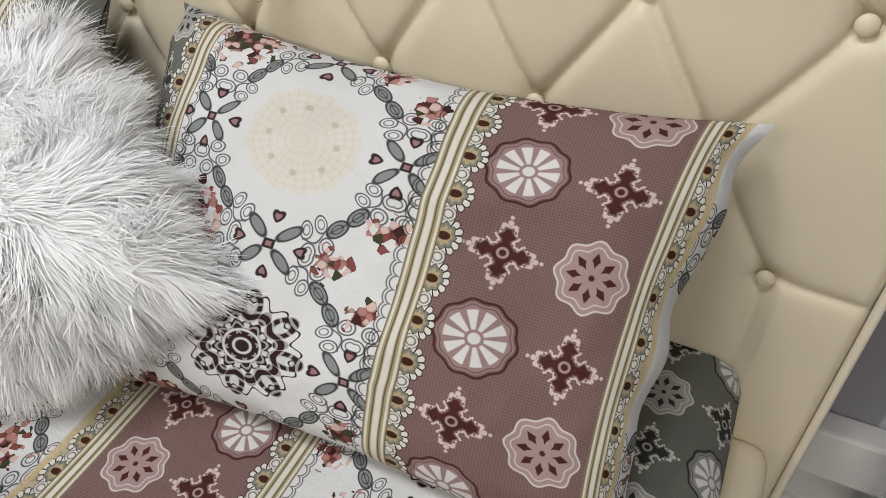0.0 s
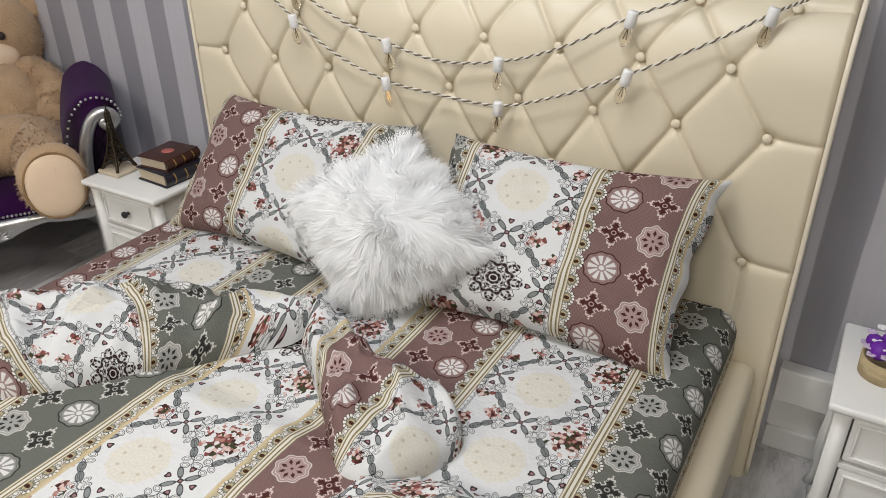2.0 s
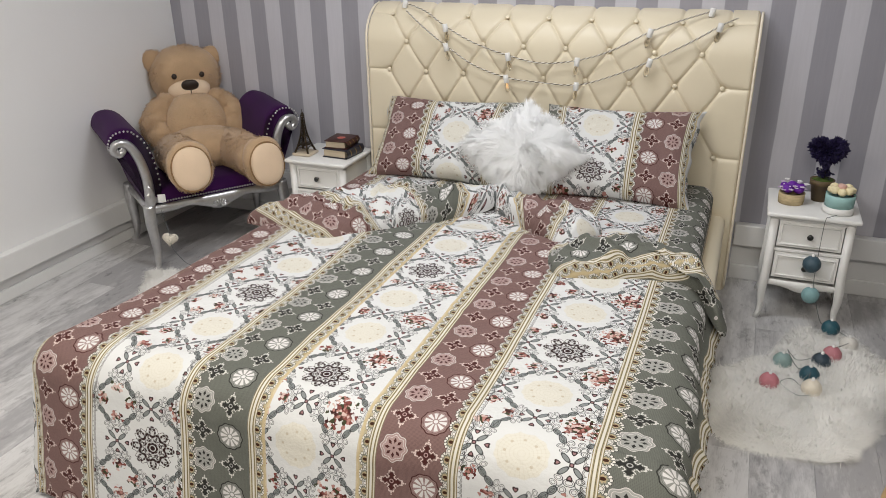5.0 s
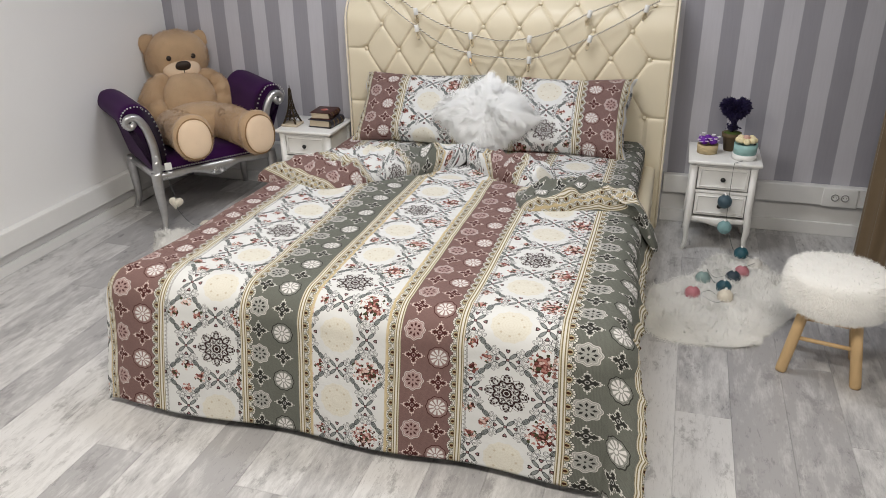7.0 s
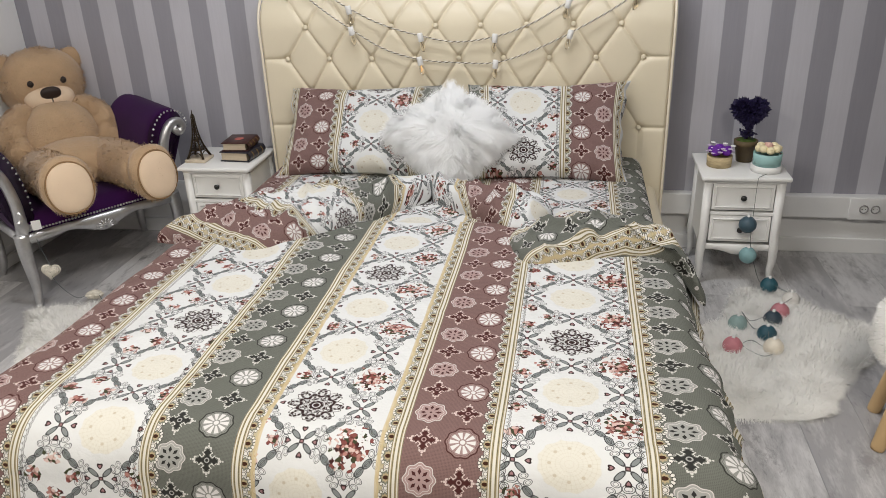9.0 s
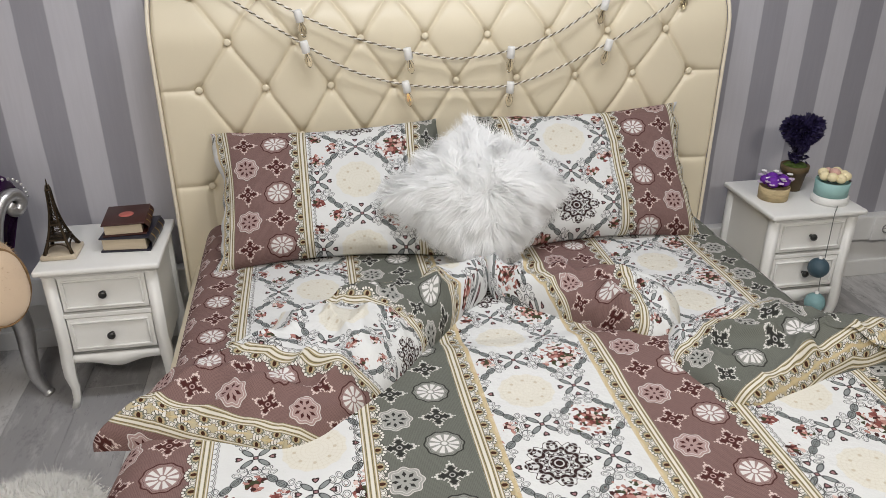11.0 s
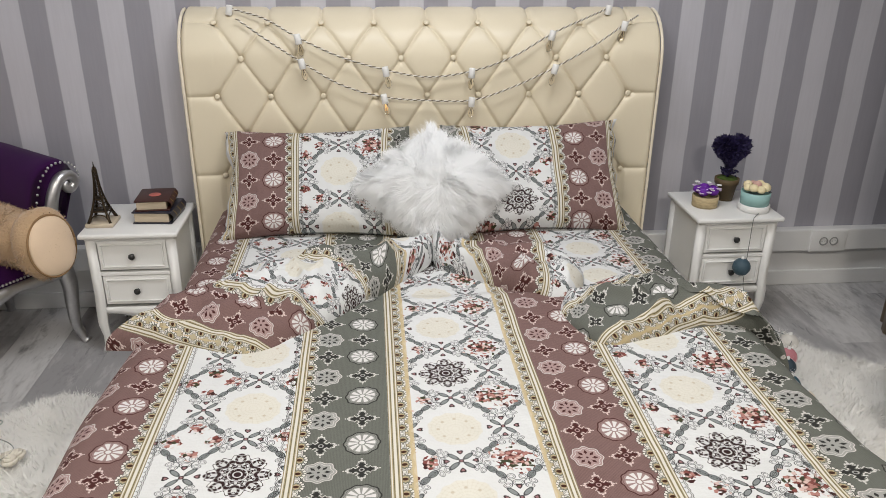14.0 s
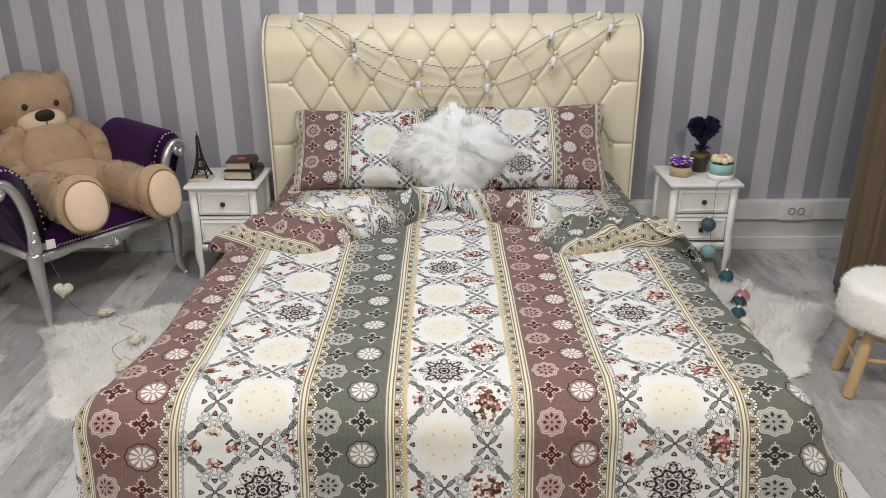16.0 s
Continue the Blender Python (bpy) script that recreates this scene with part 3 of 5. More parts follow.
def sheet_fn(s, t):
    x, y = -1.72 + s * 2.0, -1.2 + t * 1.93
    p = drape(x, y, 0.500, -1.47, 0.045, -9, 0.06, 0.03)
    p.z += 0.004 * cloth_noise(x, y, 4)
    return p


mattress = thing("mattress", "mattress under a patterned fitted sheet on the bed", "mattress", pose(0, 0, 0))
part("fitted_sheet", surf(90, 70, sheet_fn, lambda s, t: (-1.72 + s * 2.0 - UC, -1.2 + t * 1.93 + 0.56)), COTTON, mattress, "sheet with mauve, grey-green and floral stripes")
part("core", box_bm((-1.50, -1.29, 0.2), (0.075, 0.74, 0.475), 0.05, 4), WHITE_WALL, mattress)

duvet = thing("duvet", "duvet in striped floral print, its top corners folded back", "duvet")
DX0, DX1, DY0 = -1.50, 0.065, -1.30


DUVET_TOP = [(-1.60, -0.39), (-1.43, -0.23), (-1.26, -0.08), (-1.08, 0.08), (-0.95, 0.10), (-0.74, 0.13), (-0.56, 0.06), (-0.35, 0.0), (-0.26, -0.14), (-0.10, -0.18), (0.06, -0.25), (0.20, -0.37)]


def duvet_uv(s, t):
    x = -1.70 + s * 1.975
    ends = DUVET_TOP
    k = 0
    while k < len(ends) - 2 and x > ends[k + 1][0]:
        k += 1
    (xa, ya), (xb, yb) = ends[k], ends[k + 1]
    q = min(1.0, max(0.0, (x - xa) / (xb - xa)))
    y_top = ya + (yb - ya) * q
    return x, -1.86 + t * (y_top + 1.86)


def duvet_cloth(s, t):
    x, y = duvet_uv(s, t)
    u = (x - UC) * 0.95 if x < UC else (x - UC if x < -0.34 else 0.41 + (x + 0.34) * 0.92 if x < 0.0 else 0.7228 + x * 0.75)
    return u, y + 0.56


def duvet_fn(s, t):
    x, y = duvet_uv(s, t)
    top = 0.525
    foot = min(1.0, max(0.0, (-0.55 - y) / 0.8))
    x1, x0 = DX1 + 0.035 * foot, DX0 - 0.06 * foot
    p = drape(x, y, top, x0, x1, DY0, 0.12 if y < DY0 else 0.09, 0.17 + 0.45 * min(1.0, max(0.0, x - x1) / 0.12))
    puff = cloth_noise(x, y, 2.2)
    over = max(0.0, DY0 - y) + max(0.0, x - DX1) + max(0.0, DX0 - x)
    p.z += 0.010 * puff * (1 if over == 0 else 0.3)
    if y < DY0:
        p.y -= 0.012 * math.sin(x * 9 + 1.0) * min(1, (DY0 - y) / 0.3) + 0.01 * puff
    if y < DY0:
        low = min(1.0, (DY0 - y) / 0.45)
        p.x += low * (0.05 * max(0.0, (x + 0.3) / 0.5) ** 1.5 - 0.10 * max(0.0, (-1.2 - x) / 0.5) ** 1.5)
    if x > DX1:
        p.x += (0.007 * math.sin(y * 11) + 0.014 * (crease_noise(y * 1.3, x * 0.35, 5.0) - 0.25)) * min(1, (x - DX1) / 0.12)
    if x < DX0:
        p.x -= 0.015 * math.sin(y * 8) * min(1, (DX0 - x) / 0.1)
    if y > -0.15:
        p.z -= 0.02 * min(1.0, (y + 0.15) / 0.06)
    if over == 0:
        p.z += 0.006 * (crease_noise(x, y, 3.2) - 0.25)
    p.z = max(p.z, 0.012)
    return p


bm = surf(200, 210, duvet_fn, duvet_cloth)
cover = part("cover", bm, COTTON, duvet)
sol = cover.modifiers.new("thick", "SOLIDIFY")
sol.thickness, sol.offset = 0.02, -1


def puffy(outline, base, height, uvfn, parent, name="flap", wrinkle=0.017, freq=7.0, power=2.5, extra=None, label=""):
    """A soft folded piece of cloth with the given outline on the bed."""
    loop = smooth_path([Vector((*p, 0)) for p in outline + outline[:1]], 10)[:-1]
    c = sum((p for p in loop), Vector()) / len(loop)
    n, rings = len(loop), 40

    def at(s, t):
        b = loop[round(s * n) % n]
        r = 1 - (1 - t) ** 1.6
        xy = c + (b - c) * r
        z = base + height * max(0.0, 1 - r ** power) ** (1 / power)
        z += wrinkle * (cloth_noise(xy.x, xy.y, freq) + 0.5 * math.sin(freq * 5 * (xy.x * 0.8 + xy.y) + 3 * noise.noise(xy * 6))) * (1 - r ** 6)
        z += 0.030 * (crease_noise(xy.x, xy.y, 8.0) - 0.25) * (1 - r ** 10)
        if extra:
            z += extra(xy.x, xy.y)
        return Vector((xy.x, xy.y, z))

    def cloth(s, t):
        b = loop[round(s * n) % n]
        t = 1 - (1 - t) ** 1.6
        down = height * (1 - max(0.0, 1 - t ** power) ** (1 / power))
        p = c + (b - c) * (t + 0.8 * down / max(0.05, (b - c).length))
        return uvfn(p.x, p.y, 0)

    bm = surf(n, rings, at, cloth, close_u=True)
    return part(name, bm, COTTON, parent, label)


def turned_uv(px, py, pu, ang, pv=0.0, k=1.0, lo=-0.864, hi=0.9465):
    """Cloth coordinates turned by ang degrees; the point (px, py) carries pu."""
    ca, sa = math.cos(radians(ang)), math.sin(radians(ang))

    def hem(u):
        return 2 * lo - u if u < lo else 2 * hi - u if u > hi else u
    return lambda x, y, z: (hem(pu + k * ((x - px) * ca + (y - py) * sa)), pv - (x - px) * sa + (y - py) * ca)


def peak(x, y):
    return 0.050 * math.exp(-(((x + 0.735) / 0.05) ** 2 + ((y - 0.17) / 0.05) ** 2))


puffy([(-1.63, -0.35), (-1.54, -0.24), (-1.39, -0.11), (-1.26, 0.0), (-1.08, 0.11), (-0.90, 0.14), (-0.79, 0.20), (-0.725, 0.19), (-0.735, 0.12), (-0.81, 0.045), (-0.91, -0.09), (-1.01, -0.24), (-1.11, -0.35), (-1.19, -0.415), (-1.28, -0.43), (-1.41, -0.385), (-1.55, -0.36)],
      0.500, 0.122, turned_uv(-1.31, -0.22, -0.62, 62, 0.0, 1.05), duvet, extra=peak)
puffy([(-0.74, 0.19), (-0.67, 0.19), (-0.57, 0.13), (-0.45, 0.08), (-0.34, 0.09), (-0.26, 0.0), (-0.31, -0.14), (-0.39, -0.19), (-0.47, -0.13), (-0.55, -0.05), (-0.63, 0.02), (-0.715, 0.09)],
      0.500, 0.105, turned_uv(-0.40, 0.0, 0.415, 0), duvet, extra=peak)
puffy([(-0.36, -0.17), (-0.24, -0.12), (-0.10, -0.11), (0.06, -0.20), (0.18, -0.30), (0.225, -0.40), (0.20, -0.46), (0.10, -0.385), (-0.05, -0.40), (-0.18, -0.44), (-0.31, -0.475), (-0.37, -0.40), (-0.40, -0.27)],
      0.500, 0.105, turned_uv(-0.25, -0.21, 0.706, -70, 0.0, 0.95), duvet, extra=lambda x, y: -1.0 * max(0.0, x - 0.115))


# ---- pillows ----
def pillow(name, corners, thick, uvfn, label):
    """corners: top left, top right, bottom right, bottom left, as seen from the foot of the bed."""
    tl, tr, br, bl = [Vector(c) for c in corners]
    nrm = ((tr - tl).cross(bl - tl)).normalized()
    if nrm.y > 0:
        nrm.negate()
    ob = thing(name, label, "pillow", group="bed pillows")
    for side, nm in ((1, "front_cover"), (-1, "back_cover")):
        def fn(s, t):
            e = (1 - abs(2 * s - 1) ** 5) * (1 - abs(2 * t - 1) ** 4)
            pull = 0.035 * (1 - (2 * s - 1) ** 2) * (2 * t - 1) ** 3
            p = (tl * (1 - s) + tr * s) * t + (bl * (1 - s) + br * s) * (1 - t)
            p = p + (bl - tl).normalized() * pull * 0.9 + (tl - tr).normalized() * 0.03 * (1 - (2 * t - 1) ** 2) * (2 * s - 1) ** 3
            wr = 0.010 * cloth_noise(s * 2.0 + (3 if name else 0), t * 1.3, 3.2) * e + 0.010 * noise.noise(Vector((t * 8.0, s * 2.0 + tl.x * 3, 7.0))) * math.exp(-((1 - abs(2 * s - 1)) / 0.10) ** 2) * 2
            hem = math.exp(-((1 - abs(2 * s - 1)) / 0.07) ** 2)
            p = p + (tr - tl).normalized() * 0.016 * noise.noise(Vector((t * 7.0, s * 3.0 + tl.x * 5, 2.0))) * hem
            wr += 0.010 * (crease_noise(s * 0.7 + tl.x, t * 0.5, 6.0) - 0.2) * max(0.0, e) ** 0.3
            return p + nrm * (side * (thick * max(0.0, e) ** 0.55 + 0.001) + wr)
        part(nm, surf(80, 50, fn, uvfn), COTTON, ob)
    return ob


def pillow_uv(u0, u1, v0, v1):
    k = 0.030 if u1 > u0 else -0.030
    return lambda s, t: (u0 + (u1 - u0) * s + k * (max(0.0, s - 0.9) / 0.1) ** 2 - k * (max(0.0, 0.08 - s) / 0.08) ** 2, v0 + (v1 - v0) * t)


pillow("pillow", [(-0.66, 0.70, 0.83), (0.03, 0.70, 0.845), (0.03, 0.40, 0.485), (-0.645, 0.37, 0.50)], 0.075,
       pillow_uv(0.778, 0.178, 0.238, 0.708), "bed pillow in striped floral cotton, leaning on the headboard")
pillow("pillow", [(-1.475, 0.715, 0.815), (-0.77, 0.70, 0.83), (-0.77, 0.37, 0.50), (-1.465, 0.40, 0.49)], 0.075,
       pillow_uv(0.175, 0.79, -0.130, 0.345), "bed pillow in the striped floral cotton, partly behind the fur cushion")

# ---- fur cushion ----
fur_cushion = thing("fur_cushion", "square white long-haired fur cushion standing on one corner", "cushion")
FC = Vector((-0.70, 0.415, 0.682))
FM = Matrix.Rotation(radians(-38), 4, "X")


def cushion_point(th, ph):
    d = Vector((math.cos(th), math.sin(th)))
    k = 1 / (abs(d.x) ** 1.02 + abs(d.y) ** 1.02) ** (1 / 1.02)
    r = math.sin(ph)
    loc = Vector((d.x * k * 0.262 * r, -0.095 * math.cos(ph) * (1 - 0.25 * r ** 4), d.y * k * 0.208 * r))
    return FC + FM.to_3x3() @ loc


part("cover", surf(48, 24, lambda s, t: cushion_point(2 * math.pi * s, math.pi * (0.001 + 0.998 * t)), close_u=True), FUR, fur_cushion)
rnd = random.Random(5)
roots = []
for k in range(42000):
    th, ph = rnd.uniform(0, 2 * math.pi), math.acos(rnd.uniform(-0.5, 1))
    p = cushion_point(th, ph)
    n = (cushion_point(th + 0.05, ph) - cushion_point(th - 0.05, ph)).cross(cushion_point(th, min(3.1, ph + 0.05)) - cushion_point(th, max(0.01, ph - 0.05)))
    n = n.normalized() if n.length > 0 else Vector((0, -1, 0))
    if n.dot(p - FC) < 0:
        n.negate()
    roots.append((p, n))


def comb_cushion(p, n):
    d = p - (FC + Vector((0.02, -0.08, 0.02)))
    w = noise.noise_vector(p * 16)
    return d.normalized() * 0.55 + w * 1.2 + noise.noise_vector(p * 42) * 0.8 + Vector((0, 0, -0.35))


fur_part("fur", strands(roots, 0.056, 0.0024, comb_cushion, 3, 0.3, 4), FUR, fur_cushion)


# ---- fittings of the room ----
def fitting(name, lo, hi, material, label, category, bevel=0.006):
    return tagged(part(name, box_bm(lo, hi, bevel), material, smooth=False), label, category, kind="structure")


for x0, x1 in ((WX0 + 0.05, HX0 - 0.01), (HX1 + 0.01, WX1)):
    fitting("trim_cable_trunking", (x0, 0.862, 0.183), (x1, WY1, 0.288), TRUNK, "white plastic cable trunking along the papered wall", "cable trunking")
    fitting("baseboard", (x0, 0.892, 0.0), (x1, WY1, 0.072), TRUNK, "pale grey skirting board under the striped wallpaper", "baseboard", 0.004)
fitting("trim_cable_trunking", (WX0, WY0, 0.118), (WX0 + 0.05, WY1, 0.232), TRUNK, "white plastic cable trunking along the plain wall", "cable trunking")
fitting("baseboard", (WX0, WY0, 0.0), (WX0 + 0.018, WY1, 0.06), TRUNK, "pale grey skirting board at the plain wall", "baseboard", 0.004)

for x0, x1 in ((WX0, HX0 - 0.01), (HX1 + 0.01, WX1)):
    fitting("trim_wall_panel", (x0, 0.904, 0.072), (x1, WY1, 0.183), TRUNK, "plain pale grey wall strip below the cable trunking", "wall panel", 0.0)
socket = thing("double_socket", "white double power socket set in the cable trunking", "power socket", pose(1.123, 0.862, 0.2335))
part("plate", box_bm((-0.085, -0.008, -0.052), (0.085, 0.002, 0.052), 0.004), TRUNK, socket)
SOCKET_IN = plain("socket_well", (0.25, 0.25, 0.25), 0.4, vary=0.05)
for sx in (-0.024, 0.024):
    ring = part("socket_well", lathe([(0.0, -0.004), (0.014, -0.004), (0.0155, 0.0), (0.0185, 0.004), (0.020, 0.0), (0.020, -0.004)], 24), SOCKET_IN, socket)
    ring.matrix_basis = pose(sx, -0.010, 0, 90)
    for hx in (-0.007, 0.007):
        hole = part("hole", lathe([(0.0, 0.0), (0.0022, 0.0), (0.0022, 0.002), (0.0, 0.002)], 10), BLACK, ring)
        hole.matrix_basis = pose(hx, 0, -0.0035)

GLOW = bpy.data.materials.new("diffuser_glow")
GLOW.use_nodes = True
GLOW.node_tree.nodes["Principled BSDF"].inputs["Emission Color"].default_value = (1, 0.97, 0.93, 1)
GLOW.node_tree.nodes["Principled BSDF"].inputs["Emission Strength"].default_value = 2.0
for lx, ly in LAMPS:
    lamp = thing("ceiling_light", "square white ceiling light panel", "ceiling light", pose(lx, ly, WH), group="ceiling light panels")
    part("frame", box_bm((-0.30, -0.30, -0.018), (0.30, 0.30, 0.0), 0.004), TRUNK, lamp)
    part("diffuser", box_bm((-0.28, -0.28, -0.024), (0.28, 0.28, -0.019), 0.001), GLOW, lamp)


# ---- nightstands ----
def nightstand(m):
    ob = thing("nightstand", "small white lacquered nightstand with two drawers and curved legs", "nightstand", m, group="nightstands beside the bed")
    top = box_bm((-0.176, -0.012, 0.478), (0.176, 0.325, 0.497), 0.007, 3)
    part("tabletop", top, WHITE_PAINT, ob)
    part("moulding", box_bm((-0.160, 0.004, 0.466), (0.160, 0.318, 0.479), 0.004), WHITE_PAINT, ob)
    for sx in (-1, 1):
        part("side_panel", box_bm((sx * 0.143 - 0.006, 0.035, 0.165), (sx * 0.143 + 0.006, 0.29, 0.468), 0.002), WHITE_PAINT, ob, smooth=False)
    part("back_panel", box_bm((-0.14, 0.296, 0.165), (0.14, 0.306, 0.468), 0.002), WHITE_PAINT, ob, smooth=False)
    part("shelf", box_bm((-0.137, 0.03, 0.178), (0.137, 0.296, 0.186), 0.001), WHITE_PAINT, ob, smooth=False)
    for z in (0.329, 0.464):
        part("rail", box_bm((-0.13, 0.016, z - 0.008), (0.13, 0.036, z + 0.006), 0.002), WHITE_PAINT, ob, smooth=False)

    def apron(s, t):
        x = (s * 2 - 1) * 0.13
        low = 0.163 - 0.022 * math.exp(-(x / 0.055) ** 2)
        return Vector((x, 0.018, low + (0.188 - low) * t))
    ap = part("apron", surf(24, 2, apron), WHITE_PAINT, ob)
    md = ap.modifiers.new("thick", "SOLIDIFY")
    md.thickness = 0.014
    for z in (0.402, 0.260):
        dr = part("drawer", box_bm((-0.1225, 0.018, z - 0.0585), (0.1225, 0.27, z + 0.0585), 0.002), WHITE_PAINT, ob, smooth=False)
        w, h = 0.112, 0.047
        for lo, hi in (((-w, 0.011, z + h - 0.006), (w, 0.018, z + h)), ((-w, 0.011, z - h), (w, 0.018, z - h + 0.006)), ((-w, 0.011, z - h + 0.006), (-w + 0.006, 0.018, z + h - 0.006)), ((w - 0.006, 0.011, z - h + 0.006), (w, 0.018, z + h - 0.006))):
            part("bead", box_bm(lo, hi, 0.002), WHITE_PAINT, dr)
        kn = part("knob", lathe([(0.0, 0.0), (0.006, 0.0), (0.005, 0.008), (0.011, 0.013), (0.0125, 0.018), (0.010, 0.023), (0.0, 0.025)], 18), BLACK, dr, "dark metal knob")
        kn.matrix_basis = pose(0, 0.018, z, 90)
    for sx in (-1, 1):
        for y, sy in ((0.024, -1), (0.302, 1)):
            prof = [(0.468, 0, 0.0165), (0.24, 0, 0.0165), (0.17, 0.004, 0.017), (0.12, 0.006, 0.0155), (0.07, 0.001, 0.012), (0.03, 0.004, 0.0105), (0.0, 0.014, 0.0105)]
            b = bmesh.new()
            rings = []
            for z, o, r in prof:
                c = Vector((sx * (0.143 + o), y + sy * o * 0.5, z))
                rings.append([b.verts.new(c + Vector((ax * r, ay * r, 0))) for ax, ay in ((-1, -1), (1, -1), (1, 1), (-1, 1))])
            for r0, r1 in zip(rings, rings[1:]):
                for k in range(4):
                    b.faces.new((r0[k], r0[(k + 1) % 4], r1[(k + 1) % 4], r1[k]))
            b.faces.new(rings[0]), b.faces.new(rings[-1][::-1])
            bmesh.ops.recalc_face_normals(b, faces=b.faces)
            bmesh.ops.bevel(b, geom=[e for e in b.edges if abs((e.verts[0].co - e.verts[1].co).z) > 0.01], offset=0.003, segments=2, affect="EDGES")
            part("leg", b, WHITE_PAINT, ob)
    return ob


stand = nightstand(pose(0.503, 0.500, 0))
copy_thing(stand, pose(-1.812, 0.495, 0))
NS_TOP = 0.498


# ---- things on the nightstands ----
def book(name, m, w, d, h, cover, label):
    ob = thing(name, label, "book", m, group="books on the nightstand")
    part("page_block", box_bm((-w / 2 + 0.006, -d / 2 + 0.006, 0.005), (w / 2 - 0.012, d / 2 - 0.006, h - 0.005), 0.001), PAGES, ob, smooth=False)
    part("back_cover", box_bm((-w / 2, -d / 2, 0.0), (w / 2, d / 2, 0.0045), 0.001), cover, ob)
    part("front_cover", box_bm((-w / 2, -d / 2, h - 0.0045), (w / 2, d / 2, h), 0.001), cover, ob)
    part("spine", surf(14, 1, lambda s, t: Vector((w / 2 - 0.004 + 0.012 * math.sin(math.pi * s), d * (t - 0.5), h * s))), cover, ob)
    for y in (-0.28, 0.0, 0.28):
        part("spine_band", surf(14, 1, lambda s, t: Vector((w / 2 - 0.004 + 0.0145 * math.sin(math.pi * s), d * y + 0.005 * (t - 0.5), h * s))), GILT, ob)
    return ob


PAGES = plain("book_pages", (0.50, 0.42, 0.31), 0.8, vary=0.15, grain=500, stretch=(1, 1, 12), bumpy=0.4)
GILT = plain("dull_gilt", (0.45, 0.30, 0.10), 0.4, metal=0.7)
BOOK_RED = plain("brown_book_leather", (0.048, 0.014, 0.010), 0.45, vary=0.3, scale=18)
BOOK_BLACK = plain("navy_book_leather", (0.018, 0.018, 0.03), 0.35, vary=0.3, scale=18)
low_book = book("book", pose(-1.738, 0.660, NS_TOP, 0, 0, -4), 0.145, 0.165, 0.046, BOOK_BLACK, "thick closed book in black leather, under another")
high_book = book("book", pose(-1.745, 0.665, NS_TOP + 0.0465, 0, 0, 3), 0.125, 0.15, 0.040, BOOK_RED, "closed book in red-brown leather on a darker one")
part("cover_emblem", lathe([(0.0, 0.0), (0.022, 0.0), (0.020, 0.0015), (0.0, 0.002)], 20), plain("emblem", (0.45, 0.12, 0.10), 0.5), high_book).matrix_basis = pose(0, 0, 0.0402)

# little iron tower
BRONZE = plain("dark_bronze", (0.055, 0.04, 0.025), 0.45, metal=0.8, vary=0.3)
MARBLE = plain("cream_marble", (0.55, 0.47, 0.36), 0.35, vary=0.2, scale=30)
tower = thing("eiffel_tower_model", "small dark bronze lattice tower souvenir on a stone base", "ornament", pose(-1.928, 0.60, NS_TOP))
part("base", box_bm((-0.05, -0.05, 0), (0.05, 0.05, 0.014), 0.003), MARBLE, tower)


def tower_half(z):
    return 0.006 + 0.036 * (1 - z) ** 2.6 if z < 1 else 0.003


for sx in (-1, 1):
    for sy in (-1, 1):
        pts = [(sx * tower_half(k / 14) * 0.93, sy * tower_half(k / 14) * 0.93, 0.014 + 0.205 * k / 14) for k in range(15)]
        part("leg", tube(pts, [0.0055 - 0.0035 * k / 14 for k in range(15)], 6), BRONZE, tower)
for z, k in ((0.055, 1.12), (0.10, 1.1), (0.205, 1.3)):
    h = tower_half((z - 0.014) / 0.205) * k
    part("platform", box_bm((-h, -h, z - 0.003), (h, h, z + 0.003), 0.001), BRONZE, tower)
for f in range(4):
    bm = bmesh.new()
    for k in range(10):
        z0, z1 = 0.06 + k * 0.014, 0.074 + k * 0.014
        h0, h1 = tower_half((z0 - 0.014) / 0.205) * 0.93, tower_half((z1 - 0.014) / 0.205) * 0.93
        tube([(-h0, -h0, z0), (h1, -h1, z1)], 0.0012, 5, bm)
        tube([(h0, -h0, z0), (-h1, -h1, z1)], 0.0012, 5, bm)
    tube([(0.032 * math.cos(a), -0.034 + 0.003 * math.sin(a), 0.018 + 0.026 * math.sin(a)) for a in [math.pi * q / 10 for q in range(11)]], 0.0025, 5, bm)
    part("lattice", bm, BRONZE, tower).matrix_basis = pose(0, 0, 0, 0, 0, 90 * f)
part("spire", tube([(0, 0, 0.205), (0, 0, 0.238)], [0.004, 0.001], 6), BRONZE, tower)

# heart topiary
NAVY_LEAF = plain("dark_purple_foliage", (0.018, 0.012, 0.06), 0.6, vary=0.6, scale=60)
POT = plain("olive_clay_pot", (0.11, 0.075, 0.035), 0.6, vary=0.35, scale=25)
MOSS = plain("green_moss", (0.06, 0.10, 0.015), 0.9, vary=0.5, scale=80, bumpy=0.8, depth=0.003)
topiary = thing("heart_topiary", "dark purple heart-shaped artificial topiary in a small pot", "plant", pose(0.528, 0.715, NS_TOP))
part("pot", lathe([(0, 0), (0.032, 0), (0.043, 0.07), (0.048, 0.071), (0.049, 0.092), (0.043, 0.093), (0.040, 0.085), (0, 0.084)], 28), POT, topiary, "brown and green pot")
part("moss", blob((0, 0, 0.086), (0.041, 0.041, 0.012), lump=0.3, freq=60), MOSS, topiary)
part("stem", tube([(0, 0, 0.09), (0.003, 0, 0.12), (0.0, 0, 0.17)], 0.006, 8), BRONZE, topiary)
rnd = random.Random(11)


